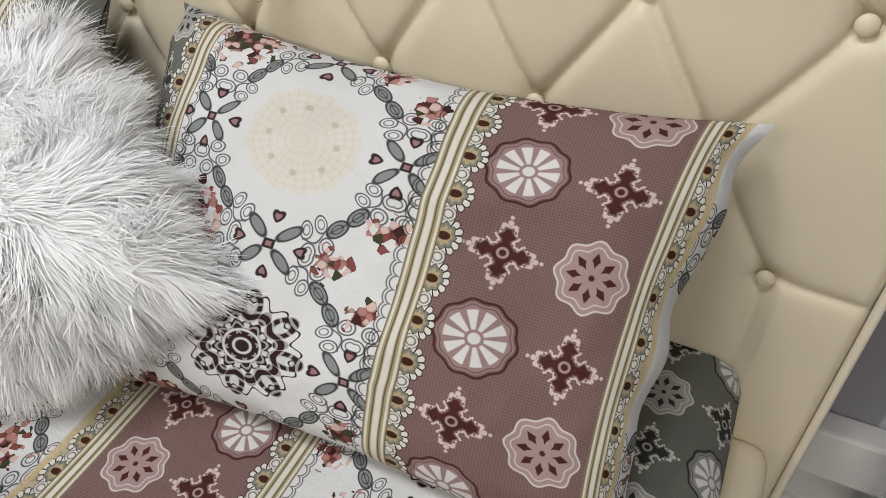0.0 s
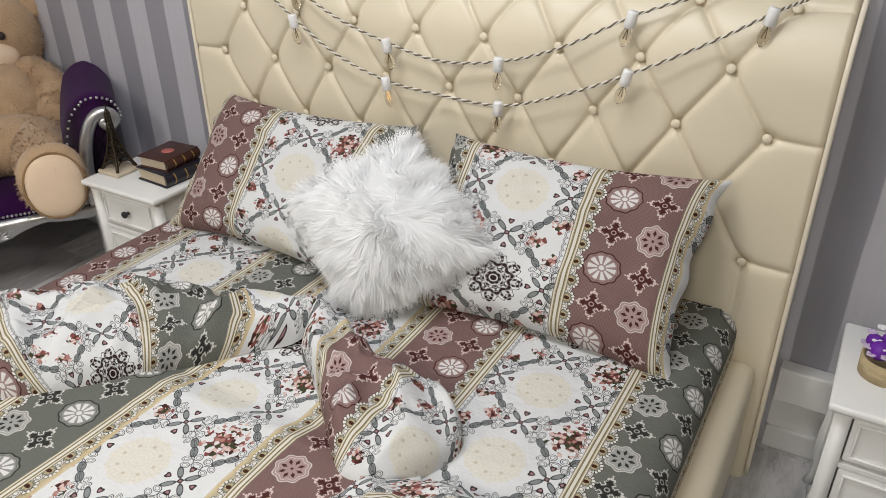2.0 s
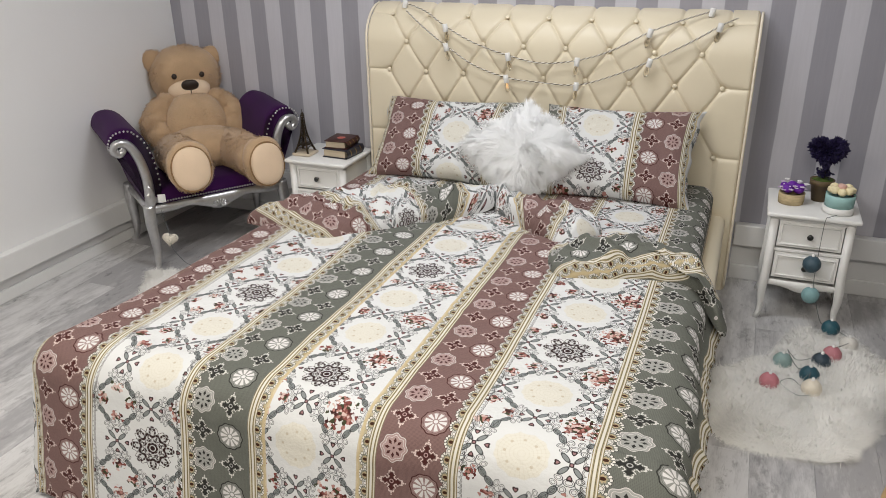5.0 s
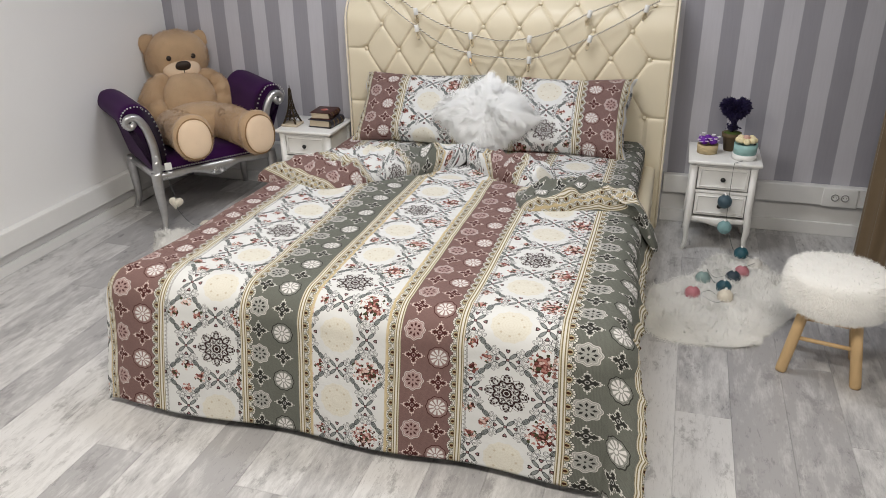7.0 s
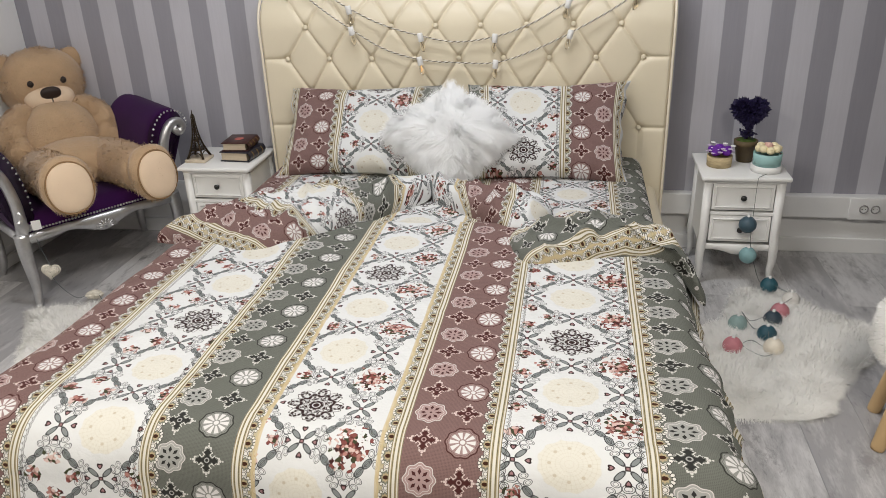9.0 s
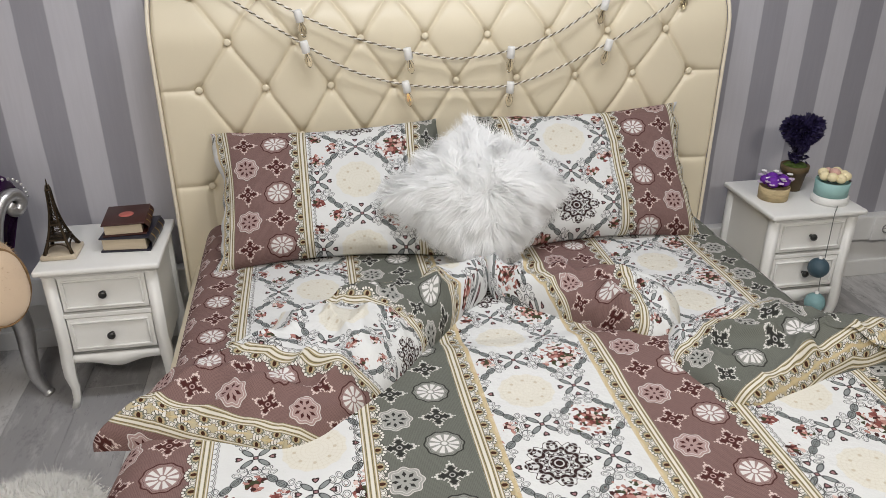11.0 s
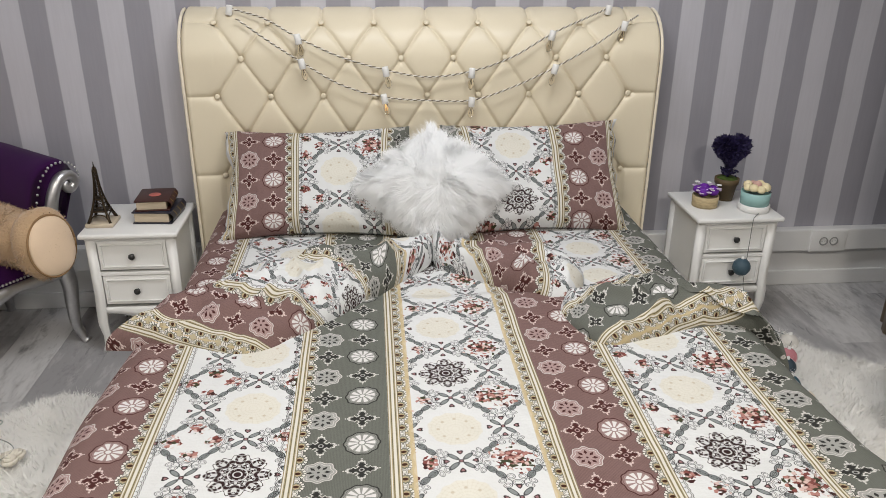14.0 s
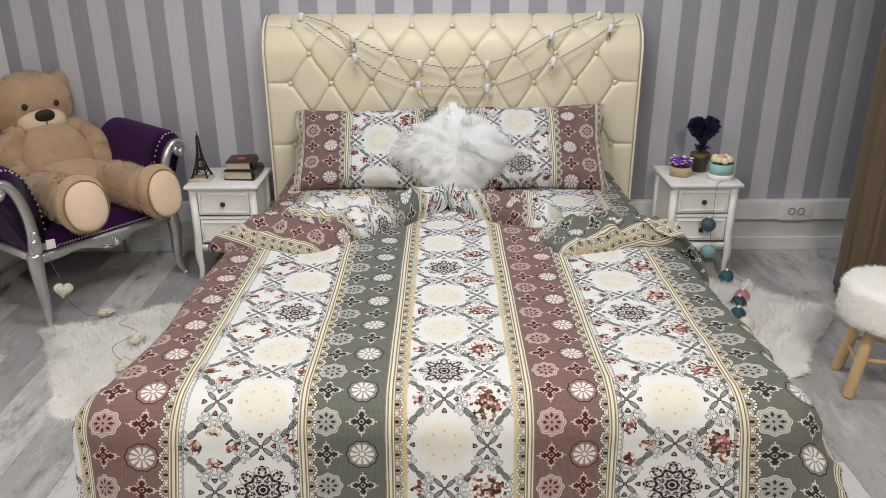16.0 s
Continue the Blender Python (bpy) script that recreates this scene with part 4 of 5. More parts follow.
def leaf_cloud(n, fn, size, seed):
    r = random.Random(seed)
    verts, faces = [], []
    for _ in range(n):
        p, d = fn(r)
        d = (d + Vector((r.gauss(0, 0.5), r.gauss(0, 0.5), r.gauss(0, 0.5)))).normalized()
        s = d.cross(Vector((r.gauss(0, 1), r.gauss(0, 1), r.gauss(0, 1)))).normalized()
        l, w, b = size * r.uniform(0.7, 1.3), size * 0.28, len(verts)
        verts += [p, p + d * l * 0.5 + s * w, p + d * l, p + d * l * 0.5 - s * w]
        faces.append((b, b + 1, b + 2, b + 3))
    me = bpy.data.meshes.new("leaves")
    me.from_pydata(verts, [], faces)
    return me


def heart_shell(r):
    a = r.uniform(0, 2 * math.pi)
    k = r.uniform(0.0, 1.0) ** 0.5
    hx = 16 * math.sin(a) ** 3 / 17
    hz = (13 * math.cos(a) - 5 * math.cos(2 * a) - 2 * math.cos(3 * a) - math.cos(4 * a)) / 17
    y = math.sqrt(max(0.0, 1 - k * k)) * 0.038 * r.choice((-1, 1))
    p = Vector((hx * k * 0.068, y, 0.213 + hz * k * 0.068))
    return p, Vector((hx, y * 25, hz)).normalized()


fur_part("foliage", leaf_cloud(2600, heart_shell, 0.019, 2), NAVY_LEAF, topiary, "clipped heart of tiny dark leaves")
fur_part("low_foliage", leaf_cloud(160, lambda r: (Vector((r.gauss(0, 0.012), r.gauss(0, 0.012), 0.105 + r.uniform(0, 0.03))), Vector((r.gauss(0, 1), r.gauss(0, 1), 0.3))), 0.018, 6), NAVY_LEAF, topiary)


def rose(centre, radius, material, parent, name="rose"):
    bm = blob(centre, (radius * 0.86, radius * 0.86, radius * 0.78), nu=16, nv=10)
    for ring_n, rr, hh in ((3, 0.42, 1.0), (4, 0.80, 0.80)):
        for k in range(ring_n):
            a0 = 2 * math.pi * (k + ring_n * 0.37) / ring_n

            def fn(s, t):
                a = a0 + (s - 0.5) * 2.2 * math.pi / ring_n * 1.6
                q = rr * radius * (0.45 + 0.6 * t)
                return Vector(centre) + Vector((q * math.cos(a), q * math.sin(a), radius * (-0.5 + (hh + 0.45) * t - 0.35 * t ** 3 - 0.25 * (2 * s - 1) ** 2)))
            surf(5, 4, fn, bm=bm)
    return part(name, bm, material, parent)


VIOLET = plain("violet_petal", (0.14, 0.015, 0.34), 0.6, vary=0.35, scale=50)
LILAC = plain("pale_lilac_petal", (0.55, 0.45, 0.62), 0.6, vary=0.2, scale=50)
CREAM_P = plain("cream_petal", (0.84, 0.74, 0.48), 0.6, vary=0.12, scale=50)
PINK_P = plain("dusty_pink_petal", (0.66, 0.42, 0.36), 0.6, vary=0.2, scale=50)
BARK = plain("birch_bark", (0.48, 0.38, 0.22), 0.8, vary=0.4, scale=25, grain=120, bumpy=0.7, depth=0.003, stretch=(1, 1, 4))
TEAL = plain("mint_card", (0.30, 0.50, 0.49), 0.6, vary=0.08)

basket = thing("flower_box", "round bark box filled with violet roses and pale blossoms", "flower arrangement", pose(0.415, 0.645, NS_TOP))
part("box", lathe([(0, 0), (0.050, 0), (0.052, 0.045), (0.048, 0.046), (0.046, 0.036), (0, 0.035)], 28), BARK, basket, "birch bark box")
for k, (x, y, r) in enumerate(((-0.020, -0.018, 0.026), (0.022, -0.014, 0.026), (0.0, 0.022, 0.026), (-0.032, 0.014, 0.02), (0.034, 0.018, 0.018))):
    rose((x, y, 0.066), r * 1.0, VIOLET, basket)
for k in range(18):
    a = k / 18 * 2 * math.pi + rnd.uniform(-0.15, 0.15)
    q = rnd.choice((0.030, 0.047, 0.05))
    bm = bmesh.new()
    c = Vector((q * math.cos(a), q * math.sin(a), 0.056 + rnd.uniform(0, 0.034)))
    for j in range(5):
        b = 2 * math.pi * j / 5
        blob(c + Vector((0.006 * math.cos(b), 0.006 * math.sin(b), 0)), (0.0052, 0.0052, 0.0022), nu=8, nv=5, bm=bm)
    part("blossom", bm, LILAC if k % 3 else FUR, basket)

gift = thing("flower_box", "mint green hat box with a white base, filled with cream roses", "flower arrangement", pose(0.592, 0.585, NS_TOP))
part("base", lathe([(0, 0), (0.060, 0), (0.061, 0.026), (0.056, 0.027), (0, 0.027)], 32), WHITE_PAINT, gift, "white base ring")
part("box", lathe([(0.0, 0.026), (0.0545, 0.026), (0.0565, 0.078), (0.053, 0.078), (0.051, 0.068), (0, 0.067)], 32), TEAL, gift)
for k in range(9):
    a = k / 8 * 2 * math.pi
    q = 0.036 if k < 8 else 0
    rose((q * math.cos(a), q * math.sin(a), 0.094 + (0.010 if k == 8 else 0) + 0.004 * (k % 2)), 0.0205, PINK_P if k in (2, 8) else CREAM_P, gift)
fur_part("sprigs", leaf_cloud(60, lambda r: (Vector((r.uniform(-0.034, 0.034), r.uniform(-0.034, 0.034), 0.085)), Vector((r.gauss(0, 0.6), r.gauss(0, 0.6), 1))), 0.016, 9), plain("dark_sprig", (0.05, 0.02, 0.03), 0.7), gift)

# ---- garland of cotton balls ----
WIRE = plain("dark_wire", (0.10, 0.12, 0.12), 0.5)
BALLS = [((0.524, 0.470, 0.300), (0.045, 0.085, 0.115), "dark slate blue"), ((0.540, 0.468, 0.162), (0.20, 0.35, 0.37), "pale teal"), ((0.638, 0.449, 0.034), (0.018, 0.085, 0.115), "petrol blue"),
         ((0.696, 0.323, 0.034), (0.62, 0.60, 0.57), "off-white"), ((0.628, 0.208, 0.041), (0.46, 0.18, 0.21), "dusty pink"), ((0.585, 0.135, 0.043), (0.025, 0.045, 0.065), "navy blue"),
         ((0.540, 0.020, 0.043), (0.018, 0.075, 0.105), "petrol blue"), ((0.448, 0.090, 0.043), (0.24, 0.34, 0.33), "grey-green"), ((0.544, -0.073, 0.043), (0.70, 0.64, 0.54), "cream"),
         ((0.401, -0.078, 0.043), (0.46, 0.17, 0.20), "dusty pink")]
for c, colour, word in BALLS:
    ball = thing("cotton_ball_light", f"{word} thread ball light on a garland by the nightstand", "string light", pose(*c), group="thread ball garland")
    b = blob((0, 0, 0), (0.035, 0.035, 0.035), nu=32, nv=20, lump=0.03, freq=60)
    part("ball", b, plain("thread_" + word.replace(" ", "_").replace("-", "_"), colour, 0.55, vary=0.15, scale=60, grain=300, bumpy=0.5, depth=0.002), ball)
    part("neck", lathe([(0.006, 0.0), (0.006, 0.012), (0.0, 0.013)], 10), WHITE_PAINT, ball).matrix_basis = pose(0, 0, 0.032)
wire = [(0.585, 0.525, 0.502), (0.556, 0.492, 0.502), (0.543, 0.478, 0.490), (0.541, 0.472, 0.38), (0.542, 0.470, 0.25), (0.548, 0.468, 0.20), (0.57, 0.462, 0.12), (0.60, 0.455, 0.047), (0.63, 0.448, 0.059), (0.66, 0.41, 0.047), (0.70, 0.33, 0.053), (0.66, 0.26, 0.057), (0.60, 0.22, 0.047), (0.56, 0.16, 0.042), (0.50, 0.12, 0.042), (0.46, 0.10, 0.09), (0.50, 0.05, 0.047), (0.54, 0.02, 0.075), (0.52, -0.06, 0.037), (0.48, -0.02, 0.037), (0.44, -0.06, 0.037), (0.50, -0.12, 0.032), (0.56, -0.09, 0.037)]
tagged(part("garland_wire", tube(smooth_path(wire, 6), 0.0013, 6), WIRE), "thin grey wire of the ball garland hanging from the nightstand", "wire")

# ---- bulb garlands on the headboard ----
CORD_W = plain("white_cord", (0.75, 0.72, 0.66), 0.7)
CORD_G = plain("dark_cord", (0.15, 0.12, 0.08), 0.6)
GLASS, gt, gb = tree_of("amber_clear_glass")
gb.inputs["Base Color"].default_value = (1.0, 0.95, 0.86, 1)
gb.inputs["Transmission Weight"].default_value, gb.inputs["Roughness"].default_value, gb.inputs["IOR"].default_value = 1.0, 0.02, 1.3
WARM = bpy.data.materials.new("warm_filament")
WARM.use_nodes = True
WARM.node_tree.nodes["Principled BSDF"].inputs["Base Color"].default_value = (0.9, 0.5, 0.2, 1)
WARM.node_tree.nodes["Principled BSDF"].inputs["Emission Color"].default_value = (1.0, 0.5, 0.15, 1)
WARM.node_tree.nodes["Principled BSDF"].inputs["Emission Strength"].default_value = 1.2


def on_board(x, z, off=0.014):
    """A place just in front of the headboard at that height."""
    R = 0.17
    if z <= BEND:
        y = 0.745
    else:
        q = min(1.0, (z - BEND) / (R + 0.02))
        y = 0.745 + R - (R + 0.0) * math.sqrt(1 - q * q)
    return Vector((x, y - 0.03 - off, z))


UPPER = [(-1.43, 1.245), (-1.30, 1.215), (-1.179, 1.155), (-1.028, 1.088), (-0.863, 1.040), (-0.708, 1.013), (-0.541, 1.033), (-0.387, 1.085), (-0.237, 1.165), (-0.102, 1.215), (0.0, 1.245)]
LOWER = [(-1.40, 1.215), (-1.279, 1.14), (-1.168, 1.070), (-1.032, 0.988), (-0.87, 0.939), (-0.708, 0.925), (-0.539, 0.924), (-0.384, 0.972), (-0.225, 1.045), (-0.07, 1.128), (0.043, 1.195), (0.106, 1.225)]
for line, bulbs, lit in ((UPPER, (0, 2, 4, 6, 8, 10), ()), (LOWER, (2, 4, 6, 8, 10), (4,))):
    gar = thing("bulb_garland", "string light on twisted cord with white sockets and clear bulbs", "string light", group="bulb garlands on the headboard")
    path = smooth_path([on_board(x, z) for x, z in line], 36)
    for strand, mat_c in ((0, CORD_W), (1, CORD_G)):
        pts = []
        for k, p in enumerate(path):
            d = (path[min(k + 1, len(path) - 1)] - path[max(k - 1, 0)]).normalized()
            s1 = d.cross(Vector((0, 1, 0))).normalized()
            a = k * 1.0 + strand * math.pi
            pts.append(p + (s1 * math.cos(a) + Vector((0, 1, 0)) * math.sin(a)) * 0.0019)
        part("cord", tube(pts, 0.0021, 6), mat_c, gar)
    for k in bulbs:
        p = on_board(*line[k])
        tilt = random.Random(k * 7).uniform(-14, 14)
        sock = part("bulb_socket", lathe([(0, 0.012), (0.011, 0.012), (0.012, 0.008), (0.0125, -0.022), (0.010, -0.024), (0, -0.024)], 18), WHITE_PAINT, gar)
        sock.matrix_basis = pose(p.x, p.y - 0.006, p.z, 0, tilt, 0)
        part("bulb", lathe([(0.004, -0.022), (0.006, -0.026), (0.0115, -0.040), (0.0125, -0.048), (0.009, -0.060), (0.003, -0.068), (0, -0.069)], 18), GLASS, sock)
        part("filament", tube([(0, 0, -0.024), (0.003, 0, -0.05), (-0.003, 0, -0.05), (0, 0, -0.026)], 0.0008, 5), WARM if k in lit else CORD_G, sock)

# ---- the armchair ----
chair = thing("armchair", "purple velvet scroll-arm chair with a carved silver frame and nailheads", "armchair", pose(-2.31, 0.33, 0, 0, 0, 54.9))


def arm_line(t):
    """Section of an arm, from the seat up, over the roll and down outside; x outwards, z up."""
    return ARM[round(t * (len(ARM) - 1))]


ARM = smooth_path([(0.268, 0, 0.34), (0.266, 0, 0.46), (0.28, 0, 0.57), (0.318, 0, 0.672), (0.38, 0, 0.718), (0.448, 0, 0.71), (0.480, 0, 0.658), (0.462, 0, 0.61), (0.42, 0, 0.578), (0.388, 0, 0.50), (0.366, 0, 0.40), (0.35, 0, 0.33)], 4)
for sx in (-1, 1):
    def arm_fn(s, t):
        p = arm_line(t)
        e = min(1.0, min(s, 1 - s) / 0.06)
        mid = Vector((0.37, 0, 0.56))
        q = mid + (Vector(p) - mid) * (0.93 + 0.07 * math.sqrt(e))
        return Vector((sx * q.x, 0.02 + 0.44 * s, q.z + 0.02 * s))
    b = surf(24, len(ARM) - 1, arm_fn)
    bmesh.ops.holes_fill(b, edges=b.edges, sides=0)
    bmesh.ops.recalc_face_normals(b, faces=b.faces)
    part("arm", b, PURPLE, chair, "rolled purple velvet arm")
    # silver front of the arm, ending in a scroll
    front = smooth_path([(0.345, 0, 0.30), (0.335, 0, 0.37), (0.335, 0, 0.46), (0.35, 0, 0.55), (0.372, 0, 0.612), (0.405, 0, 0.655), (0.445, 0, 0.658), (0.462, 0, 0.630), (0.440, 0, 0.606), (0.420, 0, 0.622), (0.432, 0, 0.636)], 5)
    n = len(front)
    part("arm_frame", tube([(sx * p.x, 0.005, p.z) for p in front], [0.027 - 0.012 * k / n for k in range(n)], 12), SILVER, chair, "carved silver arm front")
    part("leaf_carving", blob((sx * 0.335, -0.018, 0.375), (0.024, 0.014, 0.05), lump=0.5, freq=40), SILVER, chair)
    part("leaf_carving", blob((sx * 0.30, -0.012, 0.352), (0.028, 0.012, 0.016), lump=0.6, freq=60), SILVER, chair)
    bm = bmesh.new()
    for k in range(26):
        p = ARM[int(3 + k / 25 * 24)]
        blob((sx * (p.x + (0.004 if k > 12 else 0.012)), 0.004, p.z - 0.006), (0.0052, 0.004, 0.0052), nu=8, nv=5, bm=bm)
    part("nailheads", bm, SILVER, chair)
    for y, dy in ((0.0, -1), (0.42, 1)):
        leg = smooth_path([(sx * 0.345, y, 0.33), (sx * 0.352, y + dy * 0.012, 0.25), (sx * 0.348, y + dy * 0.010, 0.16), (sx * 0.346, y + dy * 0.012, 0.08), (sx * 0.356, y + dy * 0.03, 0.02), (sx * 0.362, y + dy * 0.04, 0.0)], 5)
        n = len(leg)
        part("leg", tube(leg, [0.034 - 0.019 * min(1, k / n * 1.25) + (0.004 if k > n - 4 else 0) for k in range(n)], 12), SILVER, chair, "curved silver leg")


def seat_fn(s, t):
    x, y = (s * 2 - 1) * 0.335, t * 0.45
    e = (1 - abs(2 * s - 1) ** 8) * (1 - abs(2 * t - 1) ** 8)
    return Vector((x, y, 0.325 + 0.075 * max(0.0, e) ** 0.4))


part("seat", surf(30, 20, seat_fn), PURPLE, chair, "purple velvet seat")


def rail_fn(s, t):
    x = (s * 2 - 1) * 0.335
    low = 0.283 - 0.035 * math.exp(-(x / 0.07) ** 2) + 0.012 * math.exp(-((abs(x) - 0.16) / 0.05) ** 2)
    a = 2 * math.pi * t
    mid, half = (0.332 + low) / 2, (0.332 - low) / 2
    return Vector((x, -0.012 + 0.016 * math.cos(a), mid + half * math.sin(a)))


part("seat_rail", surf(60, 12, rail_fn, close_v=True), SILVER, chair, "carved silver front rail")
bm = bmesh.new()
for k in range(9):
    a = math.pi * k / 8
    tube([(0, -0.03, 0.268), (0.05 * math.cos(a), -0.032, 0.27 + 0.035 * math.sin(a))], [0.008, 0.003], 6, bm)
part("rail_carving", bm, SILVER, chair)
for sx in (-1, 1):
    part("side_rail", tube([(sx * 0.345, 0.0, 0.31), (sx * 0.345, 0.43, 0.31)], 0.022, 10), SILVER, chair)
part("back_rail", tube([(-0.345, 0.43, 0.31), (0.345, 0.43, 0.31)], 0.022, 10), SILVER, chair)
bm = bmesh.new()
for k in range(48):
    blob(((k / 47 * 2 - 1) * 0.325, -0.012, 0.342), (0.0055, 0.0045, 0.0055), nu=8, nv=5, bm=bm)
part("nailheads", bm, SILVER, chair)

# ---- the teddy bear, one mesh ----
bear_m = pose(-2.31, 0.33, 0, 0, 0, 47)
DARK_NOSE = plain("dark_brown_nose", (0.025, 0.014, 0.01), 0.6, vary=0.3)
BEAR_MATS = [PLUSH, SOLE, DARK_NOSE, plain("brown_seam", (0.28, 0.17, 0.08), 0.9)]
bm = bmesh.new()
bear_skin = []


def bear_bit(mat_i, centre, radii, rot=(0, 0, 0), lump=0.05, freq=9.0, power=1.0, furry=0):
    start = len(bm.faces)
    m = Euler([radians(a) for a in rot]).to_matrix().to_4x4()
    blob(centre, radii, m, 36, 24, lump, freq, power, bm)
    bm.faces.ensure_lookup_table()
    for f in bm.faces[start:]:
        f.material_index = mat_i
    if furry:
        r = random.Random(len(bear_skin) + 3)
        for _ in range(furry):
            d = Vector((r.gauss(0, 1), r.gauss(0, 1), r.gauss(0, 1))).normalized()
            p = Vector(centre) + m.to_3x3() @ Vector([d[i] * radii[i] for i in range(3)])
            nn = (m.to_3x3() @ Vector([d[i] / radii[i] for i in range(3)])).normalized()
            bear_skin.append((p, nn))


def bear_limb(points, radii, furry):
    """A stuffed limb: a swelling tube with rounded ends."""
    path = smooth_path(points, 8)
    n = len(path)
    rad = []
    for k in range(n):
        q = k / (n - 1) * (len(radii) - 1)
        i = min(int(q), len(radii) - 2)
        h = q - i
        h = h * h * (3 - 2 * h)
        rad.append(radii[i] * (1 - h) + radii[i + 1] * h)
    start = len(bm.faces)
    own = tube(path, rad, 32, None, closed_ends=False)
    bmesh.ops.recalc_face_normals(own, faces=own.faces)
    join(bm, own)
    bm.faces.ensure_lookup_table()
    for f in bm.faces[start:]:
        f.material_index = 0
    for end in (0, -1):
        bear_bit(0, path[end], (rad[end],) * 3, (0, 0, 0), 0.02, 8, 1, furry // 4)
    r = random.Random(len(bear_skin) + 5)
    for _ in range(furry):
        k = r.randrange(n - 1)
        d = (path[k + 1] - path[k]).normalized()
        side = d.cross(Vector((r.gauss(0, 1), r.gauss(0, 1), r.gauss(0, 1)))).normalized()
        h = r.random()
        bear_skin.append((path[k].lerp(path[k + 1], h) + side * (rad[k] * (1 - h) + rad[k + 1] * h), side))


# local: x to the bear's side, y backwards, z up
bear_bit(0, (0.0, 0.465, 0.555), (0.185, 0.145, 0.215), (-26, 0, 0), 0.04, 7, 0.95, 9000)
bear_bit(0, (0.0, 0.35, 0.49), (0.215, 0.18, 0.120), (0, 0, 0), 0.05, 7, 1, 3000)
HEAD = Vector((0.0, 0.645, 0.830))
bear_bit(0, HEAD, (0.192, 0.135, 0.166), (8, 0, 0), 0.03, 6, 0.95, 8000)
for sx in (-1, 1):
    bear_bit(0, HEAD + Vector((sx * 0.160, 0.02, 0.090)), (0.058, 0.034, 0.058), (0, sx * 25, 0), 0.04, 9, 1, 900)
    bear_bit(2, HEAD + Vector((sx * 0.073, -0.128, 0.018)), (0.0145, 0.012, 0.0155), lump=0)
bear_bit(1, HEAD + Vector((0.0, -0.100, -0.062)), (0.114, 0.064, 0.072), (0, 0, 0), 0.02)
bear_bit(2, HEAD + Vector((0.0, -0.156, -0.030)), (0.046, 0.020, 0.031), (20, 0, 0), 0.02, 9, 0.85)
s0 = len(bm.faces)
join(bm, tube([HEAD + Vector((0, -0.166, -0.055)), HEAD + Vector((0, -0.160, -0.096))], 0.0028, 6))
join(bm, tube(smooth_path([HEAD + Vector((-0.062, -0.150, -0.080)), HEAD + Vector((-0.03, -0.159, -0.097)), HEAD + Vector((0, -0.161, -0.096)), HEAD + Vector((0.03, -0.159, -0.097)), HEAD + Vector((0.062, -0.150, -0.080))], 5), 0.0022, 6))
bm.faces.ensure_lookup_table()
for f in bm.faces[s0:]:
    f.material_index = 2
s0 = len(bm.faces)
join(bm, tube(smooth_path([HEAD + Vector((0, -0.130, 0.030)), HEAD + Vector((0, -0.115, 0.085)), HEAD + Vector((0, -0.07, 0.136)), HEAD + Vector((0, 0.0, 0.166))], 5), 0.003, 6))
bm.faces.ensure_lookup_table()
for f in bm.faces[s0:]:
    f.material_index = 3
# arms
for sx in (-1, 1):
    bear_limb([(sx * 0.135, 0.535, 0.70), (sx * 0.185, 0.51, 0.655), (sx * 0.212, 0.465, 0.60), (sx * 0.205, 0.42, 0.565)], (0.062, 0.074, 0.080, 0.068), 5000)


# legs and soles, the feet at their places in the room
def to_bear(p):
    return bear_m.inverted() @ Vector(p)


for foot, hip in (((-2.288, 0.135, 0.516), (-0.14, 0.33, 0.47)), ((-2.055, 0.435, 0.478), (0.14, 0.33, 0.47))):
    f, h = to_bear(foot), Vector(hip)
    ax = (f - h).normalized()
    yaw = math.degrees(math.atan2(ax.x, -ax.y))
    bear_limb([h, h + (f - h) * 0.4 + Vector((0, 0, 0.012)), h + (f - h) * 0.66], (0.112, 0.104, 0.100), 5500)
    bear_bit(0, f - ax * 0.045 + Vector((0, 0, 0.005)), (0.110, 0.062, 0.128), (-8, 0, yaw), 0.05, 9, 0.9, 1700)
    bear_bit(1, f - ax * 0.004, (0.091, 0.030, 0.108), (-8, 0, yaw), 0.02, 9, 0.9)
    s0 = len(bm.faces)
    R = Euler((radians(-8), 0, radians(yaw))).to_matrix()
    join(bm, tube([f - ax * 0.012 + R @ Vector((0.095 * math.cos(a), -0.012, 0.112 * math.sin(a))) for a in [2 * math.pi * k / 40 for k in range(41)]], 0.004, 6))
    bm.faces.ensure_lookup_table()
    for fc in bm.faces[s0:]:
        fc.material_index = 3
bear = part("teddy_bear", bm, PLUSH)
for extra in BEAR_MATS[1:]:
    bear.data.materials.append(extra)
pile = strands(bear_skin, 0.016, 0.0036, lambda p, n: Vector((0, -0.1, -0.6)) + noise.noise_vector(p * 14) * 0.9 + noise.noise_vector(p * 38) * 0.6, 21, 0.35, 2)
both = bmesh.new()
both.from_mesh(bear.data)
both.from_mesh(pile)
skin_normals = [v.normal.copy() for v in bear.data.vertices] + list(STRAND_NORMALS)
both.to_mesh(bear.data)
both.free()
for f in bear.data.polygons:
    f.use_smooth = True
bear.data.normals_split_custom_set_from_vertices(skin_normals)
bear.matrix_world = bear_m
tagged(bear, "large tan plush teddy bear sitting on the purple armchair", "teddy bear")

# ---- stool ----
STX, STY = 0.890, -0.500
stool = thing("stool", "round stool with an ivory fur seat and pale wooden legs", "stool", pose(STX, STY, 0))


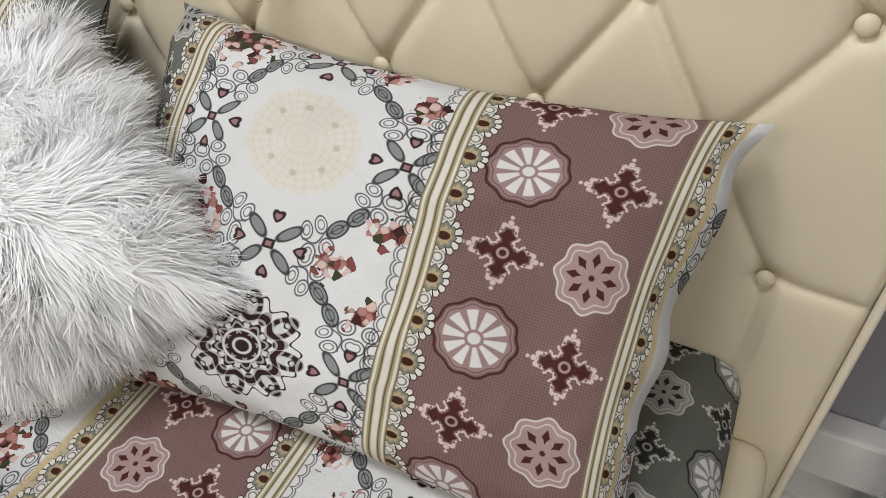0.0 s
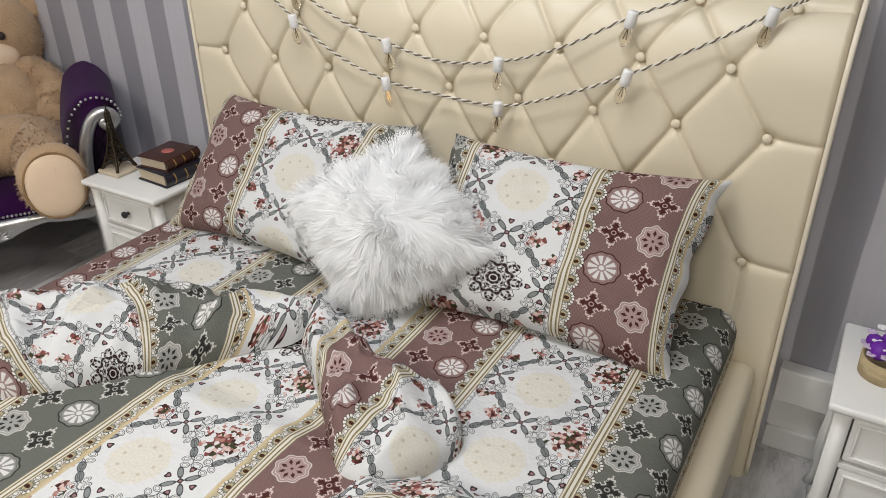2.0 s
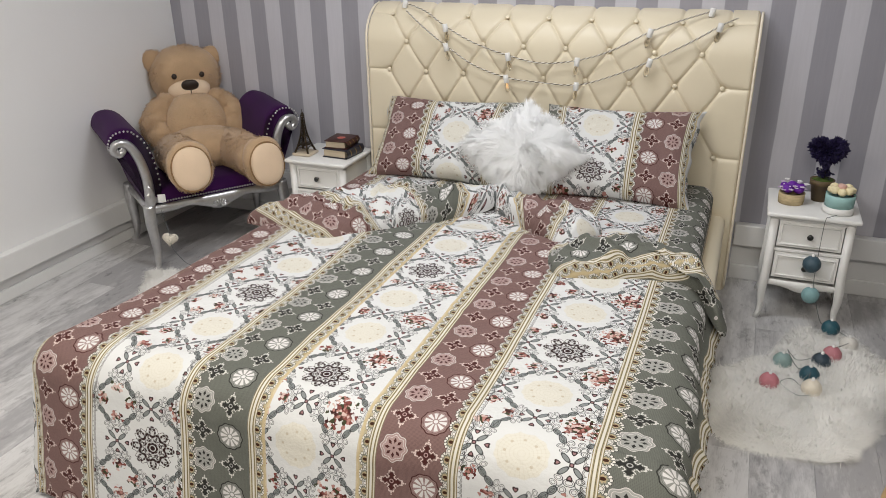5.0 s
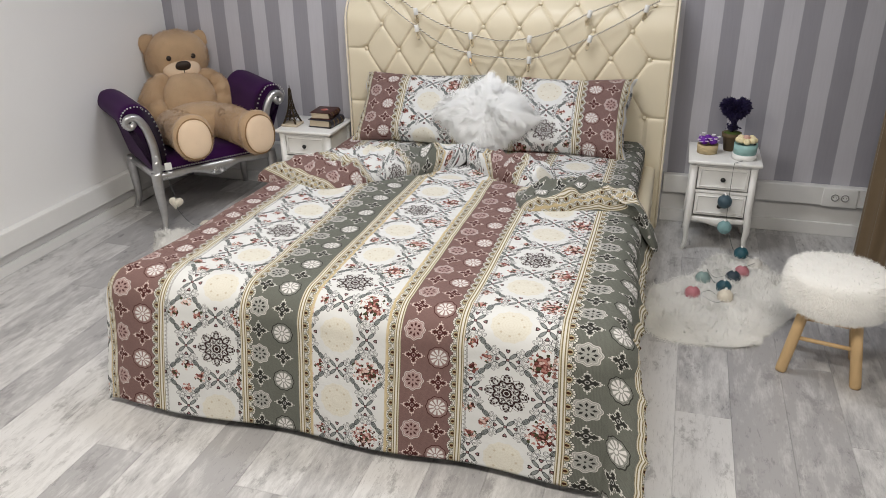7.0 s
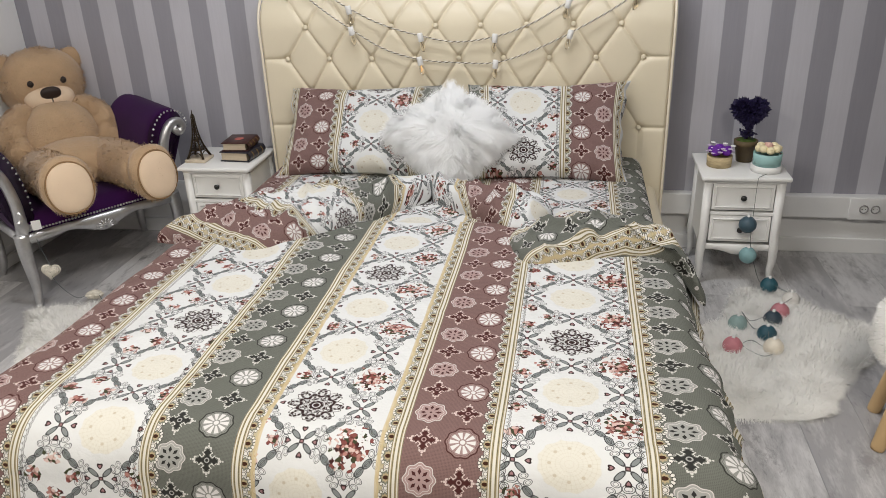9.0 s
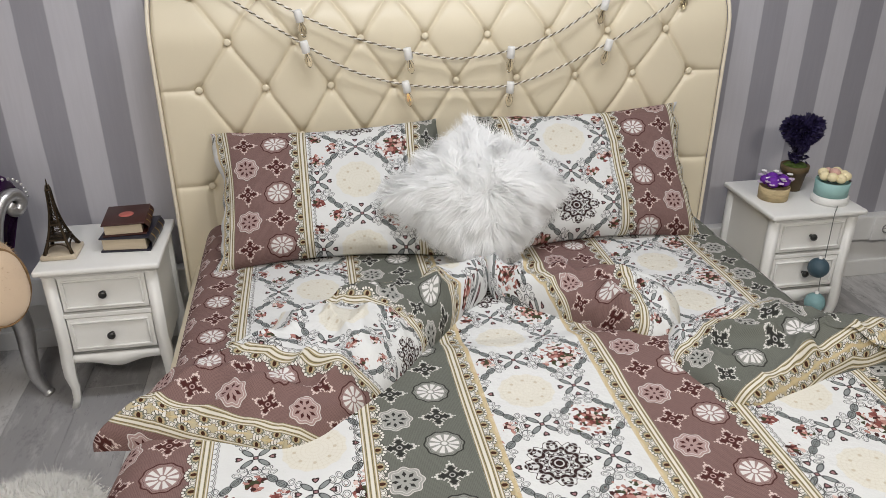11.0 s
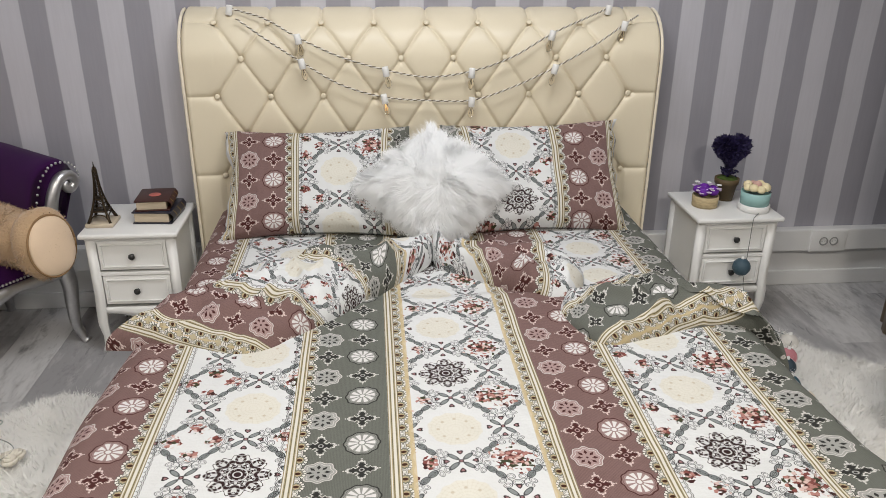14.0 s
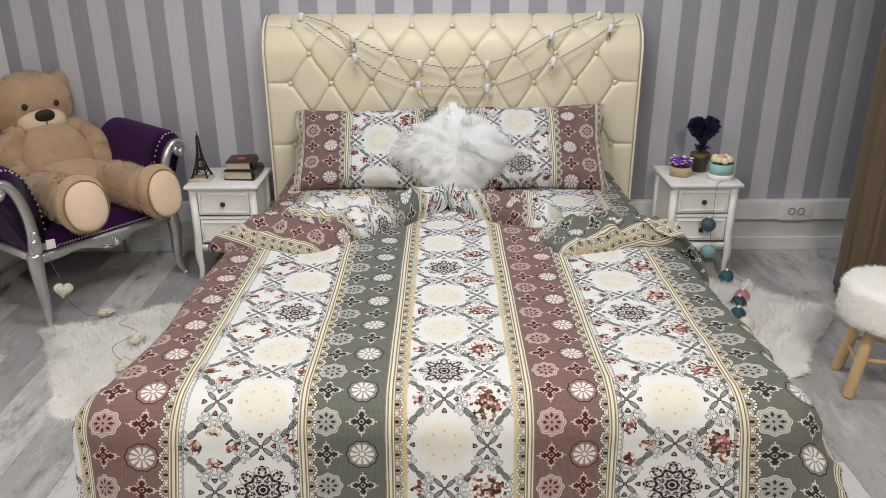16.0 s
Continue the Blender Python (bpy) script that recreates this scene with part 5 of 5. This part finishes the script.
def seat_pt(a, t):
    """Fur seat: t from the middle of the top, over the rim, to the middle below."""
    line = [(0, 0.425), (0.10, 0.428), (0.166, 0.424), (0.183, 0.408), (0.186, 0.36), (0.186, 0.315), (0.178, 0.290), (0.10, 0.284), (0, 0.284)]
    k = t * (len(line) - 1)
    i = min(int(k), len(line) - 2)
    r = line[i][0] + (line[i + 1][0] - line[i][0]) * (k - i)
    z = line[i][1] + (line[i + 1][1] - line[i][1]) * (k - i)
    return Vector((r * math.cos(a), r * math.sin(a), z))


seat = part("seat", surf(36, 24, lambda s, t: seat_pt(2 * math.pi * s, t), close_u=True), RUGFUR, stool, "ivory fur seat")
rnd = random.Random(8)
roots = []
for k in range(16000):
    a = rnd.uniform(0, 2 * math.pi)
    t = rnd.uniform(0.0, 0.9) ** 0.6 * 0.88
    p = seat_pt(a, t)
    n = Vector((math.cos(a) * min(1, t * 1.6), math.sin(a) * min(1, t * 1.6), 1.0 - 1.35 * t)).normalized()
    roots.append((p, n))
fur_part("fur", strands(roots, 0.017, 0.0026, lambda p, n: Vector((0, 0, -0.35)) + noise.noise_vector(p * 26) * 0.8, 17, 0.5, 3), RUGFUR, seat)
feet = []
for ang in (205, 312, 32, 125):
    c, s = math.cos(radians(ang)), math.sin(radians(ang))
    foot, top = Vector((0.165 * c, 0.165 * s, 0.0)), Vector((0.105 * c, 0.105 * s, 0.30))
    feet.append((foot, top))
    part("leg", tube([foot, foot + (top - foot) * 0.03, foot + (top - foot) * 0.5, top], [0.019, 0.021, 0.021, 0.020], 14), PINE, stool, "pale turned wooden leg")
for k in range(4):
    q = 0.42 if k % 2 else 0.5
    a, b = feet[k], feet[(k + 1) % 4]
    part("stretcher", tube([a[0] + (a[1] - a[0]) * q, b[0] + (b[1] - b[0]) * q], 0.0085, 8), PINE, stool)


# ---- fur rugs ----
def fur_rug(outline, label, seed, n=70000):
    ob = thing("fur_rug", label, "rug", group="white fur rugs on the floor")
    loop = smooth_path([Vector((*p, 0)) for p in outline + outline[:1]], 8)[:-1]
    c = sum(loop, Vector()) / len(loop)
    m = len(loop)

    def pt(s, t):
        q = c + (loop[round(s * m) % m] - c) * t
        return Vector((q.x, q.y, 0.004 + 0.020 * (1 - t ** 8) + 0.004 * noise.noise(q * 9)))
    part("backing", surf(m, 10, pt, close_u=True), RUGFUR, ob)
    r = random.Random(seed)
    roots = []
    for _ in range(n):
        s, t = r.random(), math.sqrt(r.random())
        k = s * m
        i = int(k)
        b = loop[i % m] * (1 - k + i) + loop[(i + 1) % m] * (k - i)
        q = c + (b - c) * t
        roots.append((Vector((q.x, q.y, 0.006 + 0.020 * (1 - t ** 8))), (Vector((0, 0, 1)) + (b - c).normalized() * max(0, t - 0.8) * 4).normalized()))
    fur_part("fur", strands(roots, 0.038, 0.0026, lambda p, nn: noise.noise_vector(p * 9) * 1.0 + noise.noise_vector(p * 30) * 0.5 + Vector((0, -0.2, -0.42)), seed + 1, 0.55, 3), RUGFUR, ob)
    return ob


fur_rug([(0.22, 0.0), (0.16, -0.14), (0.19, -0.34), (0.29, -0.45), (0.46, -0.46), (0.62, -0.43), (0.70, -0.31), (0.80, -0.16), (0.90, -0.05), (0.99, 0.10), (0.92, 0.20), (0.80, 0.27), (0.74, 0.40), (0.62, 0.44), (0.50, 0.42), (0.43, 0.22), (0.33, 0.09)],
        "ivory fur rug in an irregular hide shape by the nightstand", 31)
fur_rug([(-2.50, -0.04), (-2.40, -0.01), (-2.26, 0.03), (-2.12, 0.12), (-1.98, 0.20), (-1.80, 0.10), (-1.72, -0.15), (-1.72, -0.45), (-1.82, -0.66), (-2.00, -0.71), (-2.15, -0.66), (-2.22, -0.50), (-2.33, -0.32), (-2.40, -0.18)],
        "ivory fur rug in an irregular hide shape by the armchair", 41)

# ---- string with wicker hearts ----
WICKER = plain("white_wicker", (0.66, 0.62, 0.54), 0.7, vary=0.3, scale=60, grain=200, bumpy=0.8, depth=0.003)


def wicker_heart(m):
    ob = thing("wicker_heart", "small white wicker heart on a wire string by the armchair", "ornament", m, group="wicker heart string")
    bm = bmesh.new()
    pts = []
    for k in range(33):
        a = 2 * math.pi * k / 32
        pts.append(Vector((16 * math.sin(a) ** 3 / 17 * 0.036, 0, (13 * math.cos(a) - 5 * math.cos(2 * a) - 2 * math.cos(3 * a) - math.cos(4 * a)) / 17 * 0.036)))
    for sc, y in ((1.0, 0.0), (0.8, -0.008), (0.8, 0.008), (0.55, -0.012), (0.55, 0.012), (0.28, -0.013), (0.28, 0.013)):
        tube([p * sc + Vector((0, y, 0)) for p in pts], 0.006, 6, bm)
    part("weave", bm, WICKER, ob)
    return ob


wicker_heart(pose(-2.419, 0.054, 0.160, 0, 12, 30))
for x, y, z, rx, rz in ((-2.27, 0.10, 0.03, 80, 20), (-2.02, -0.20, 0.058, 84, 70), (-1.98, -0.42, 0.058, 78, 140)):
    wicker_heart(pose(x, y, z, rx, 0, rz))
string = smooth_path([(-2.47, 0.075, 0.345), (-2.45, 0.066, 0.27), (-2.419, 0.054, 0.195), (-2.40, 0.04, 0.12), (-2.33, 0.06, 0.03), (-2.27, 0.10, 0.045), (-2.20, 0.05, 0.03), (-2.12, -0.02, 0.062), (-2.14, -0.08, 0.062), (-2.05, -0.14, 0.066), (-2.02, -0.20, 0.075), (-2.08, -0.28, 0.064), (-2.04, -0.36, 0.066), (-1.98, -0.42, 0.075)], 6)
tagged(part("heart_string", tube(string, 0.0012, 6), WIRE), "thin dark wire joining the wicker hearts", "wire")
tag = thing("paper_tag", "small white label hanging from the teddy bear", "label", pose(-2.436, 0.062, 0.372, 8, 0, 35))
part("card", box_bm((-0.018, -0.0006, -0.022), (0.018, 0.0006, 0.022), 0), WHITE_PAINT, tag, smooth=False)


# ---- curtains ----
def curtain(name, line, z0, z1, amp, folds, material, label):
    ob = thing(name, label, "curtain")
    path = smooth_path([Vector((*p, 0)) for p in line], 40)

    def fn(s, t):
        k = min(int(s * (len(path) - 1)), len(path) - 2)
        p = path[k] + (path[k + 1] - path[k]) * (s * (len(path) - 1) - k)
        d = (path[k + 1] - path[k]).normalized()
        n = Vector((-d.y, d.x, 0))
        w = math.sin(s * folds * 2 * math.pi) + 0.4 * math.sin(s * folds * 3.7 * math.pi + 1)
        q = p + n * amp * w * (0.8 + 0.2 * t)
        return Vector((q.x, q.y, z0 + (z1 - z0) * t))
    c = part("cloth", surf(220, 12, fn), material, ob)
    md = c.modifiers.new("thick", "SOLIDIFY")
    md.thickness = 0.003
    part("rail", tube([path[0] + Vector((0, 0, z1 + 0.01)), path[-1] + Vector((0, 0, z1 + 0.01))], 0.012, 8), SILVER, ob)
    return ob


curtain("curtain", [(1.36, 0.62), (1.20, 0.48), (1.12, 0.24), (1.20, 0.05), (1.38, 0.0)], 0.004, 2.55, 0.022, 9, CURTAIN, "heavy brown floor-length curtain drawn to the window's side")
curtain("sheer_curtain", [(1.34, -0.03), (1.24, -0.10), (1.20, -0.30), (1.18, -0.55), (1.20, -0.85), (1.24, -1.6)], 0.004, 2.55, 0.028, 12, VOILE, "white floor-length curtain beside the fur stool")

# ---- floor planks ----
PW, PL = 0.193, 1.36
sizes = {}
col = 0
x = WX0
while x < WX1 - 0.001:
    w = min(PW, WX1 - x)
    y = WY0 - (col * 0.47 % PL)
    while y < WY1:
        a, b = max(y, WY0), min(y + PL, WY1)
        if b - a > 0.02:
            key = (round(w, 3), round(b - a, 3))
            if key not in sizes:
                bm = box_bm((0.0003, 0.0003, -0.010), (w - 0.0003, b - a - 0.0003, 0.0), 0)
                bmesh.ops.bevel(bm, geom=[e for e in bm.edges if min(v.co.z for v in e.verts) > -0.001], offset=0.0007, segments=1, affect="EDGES")
                me = bpy.data.meshes.new("plank")
                bm.to_mesh(me)
                bm.free()
                me.materials.append(LAMINATE)
                sizes[key] = me
            ob = new("plank", sizes[key])
            ob.parent = floor
            ob.location = (x, a, 0)
        y += PL
    x += PW
    col += 1
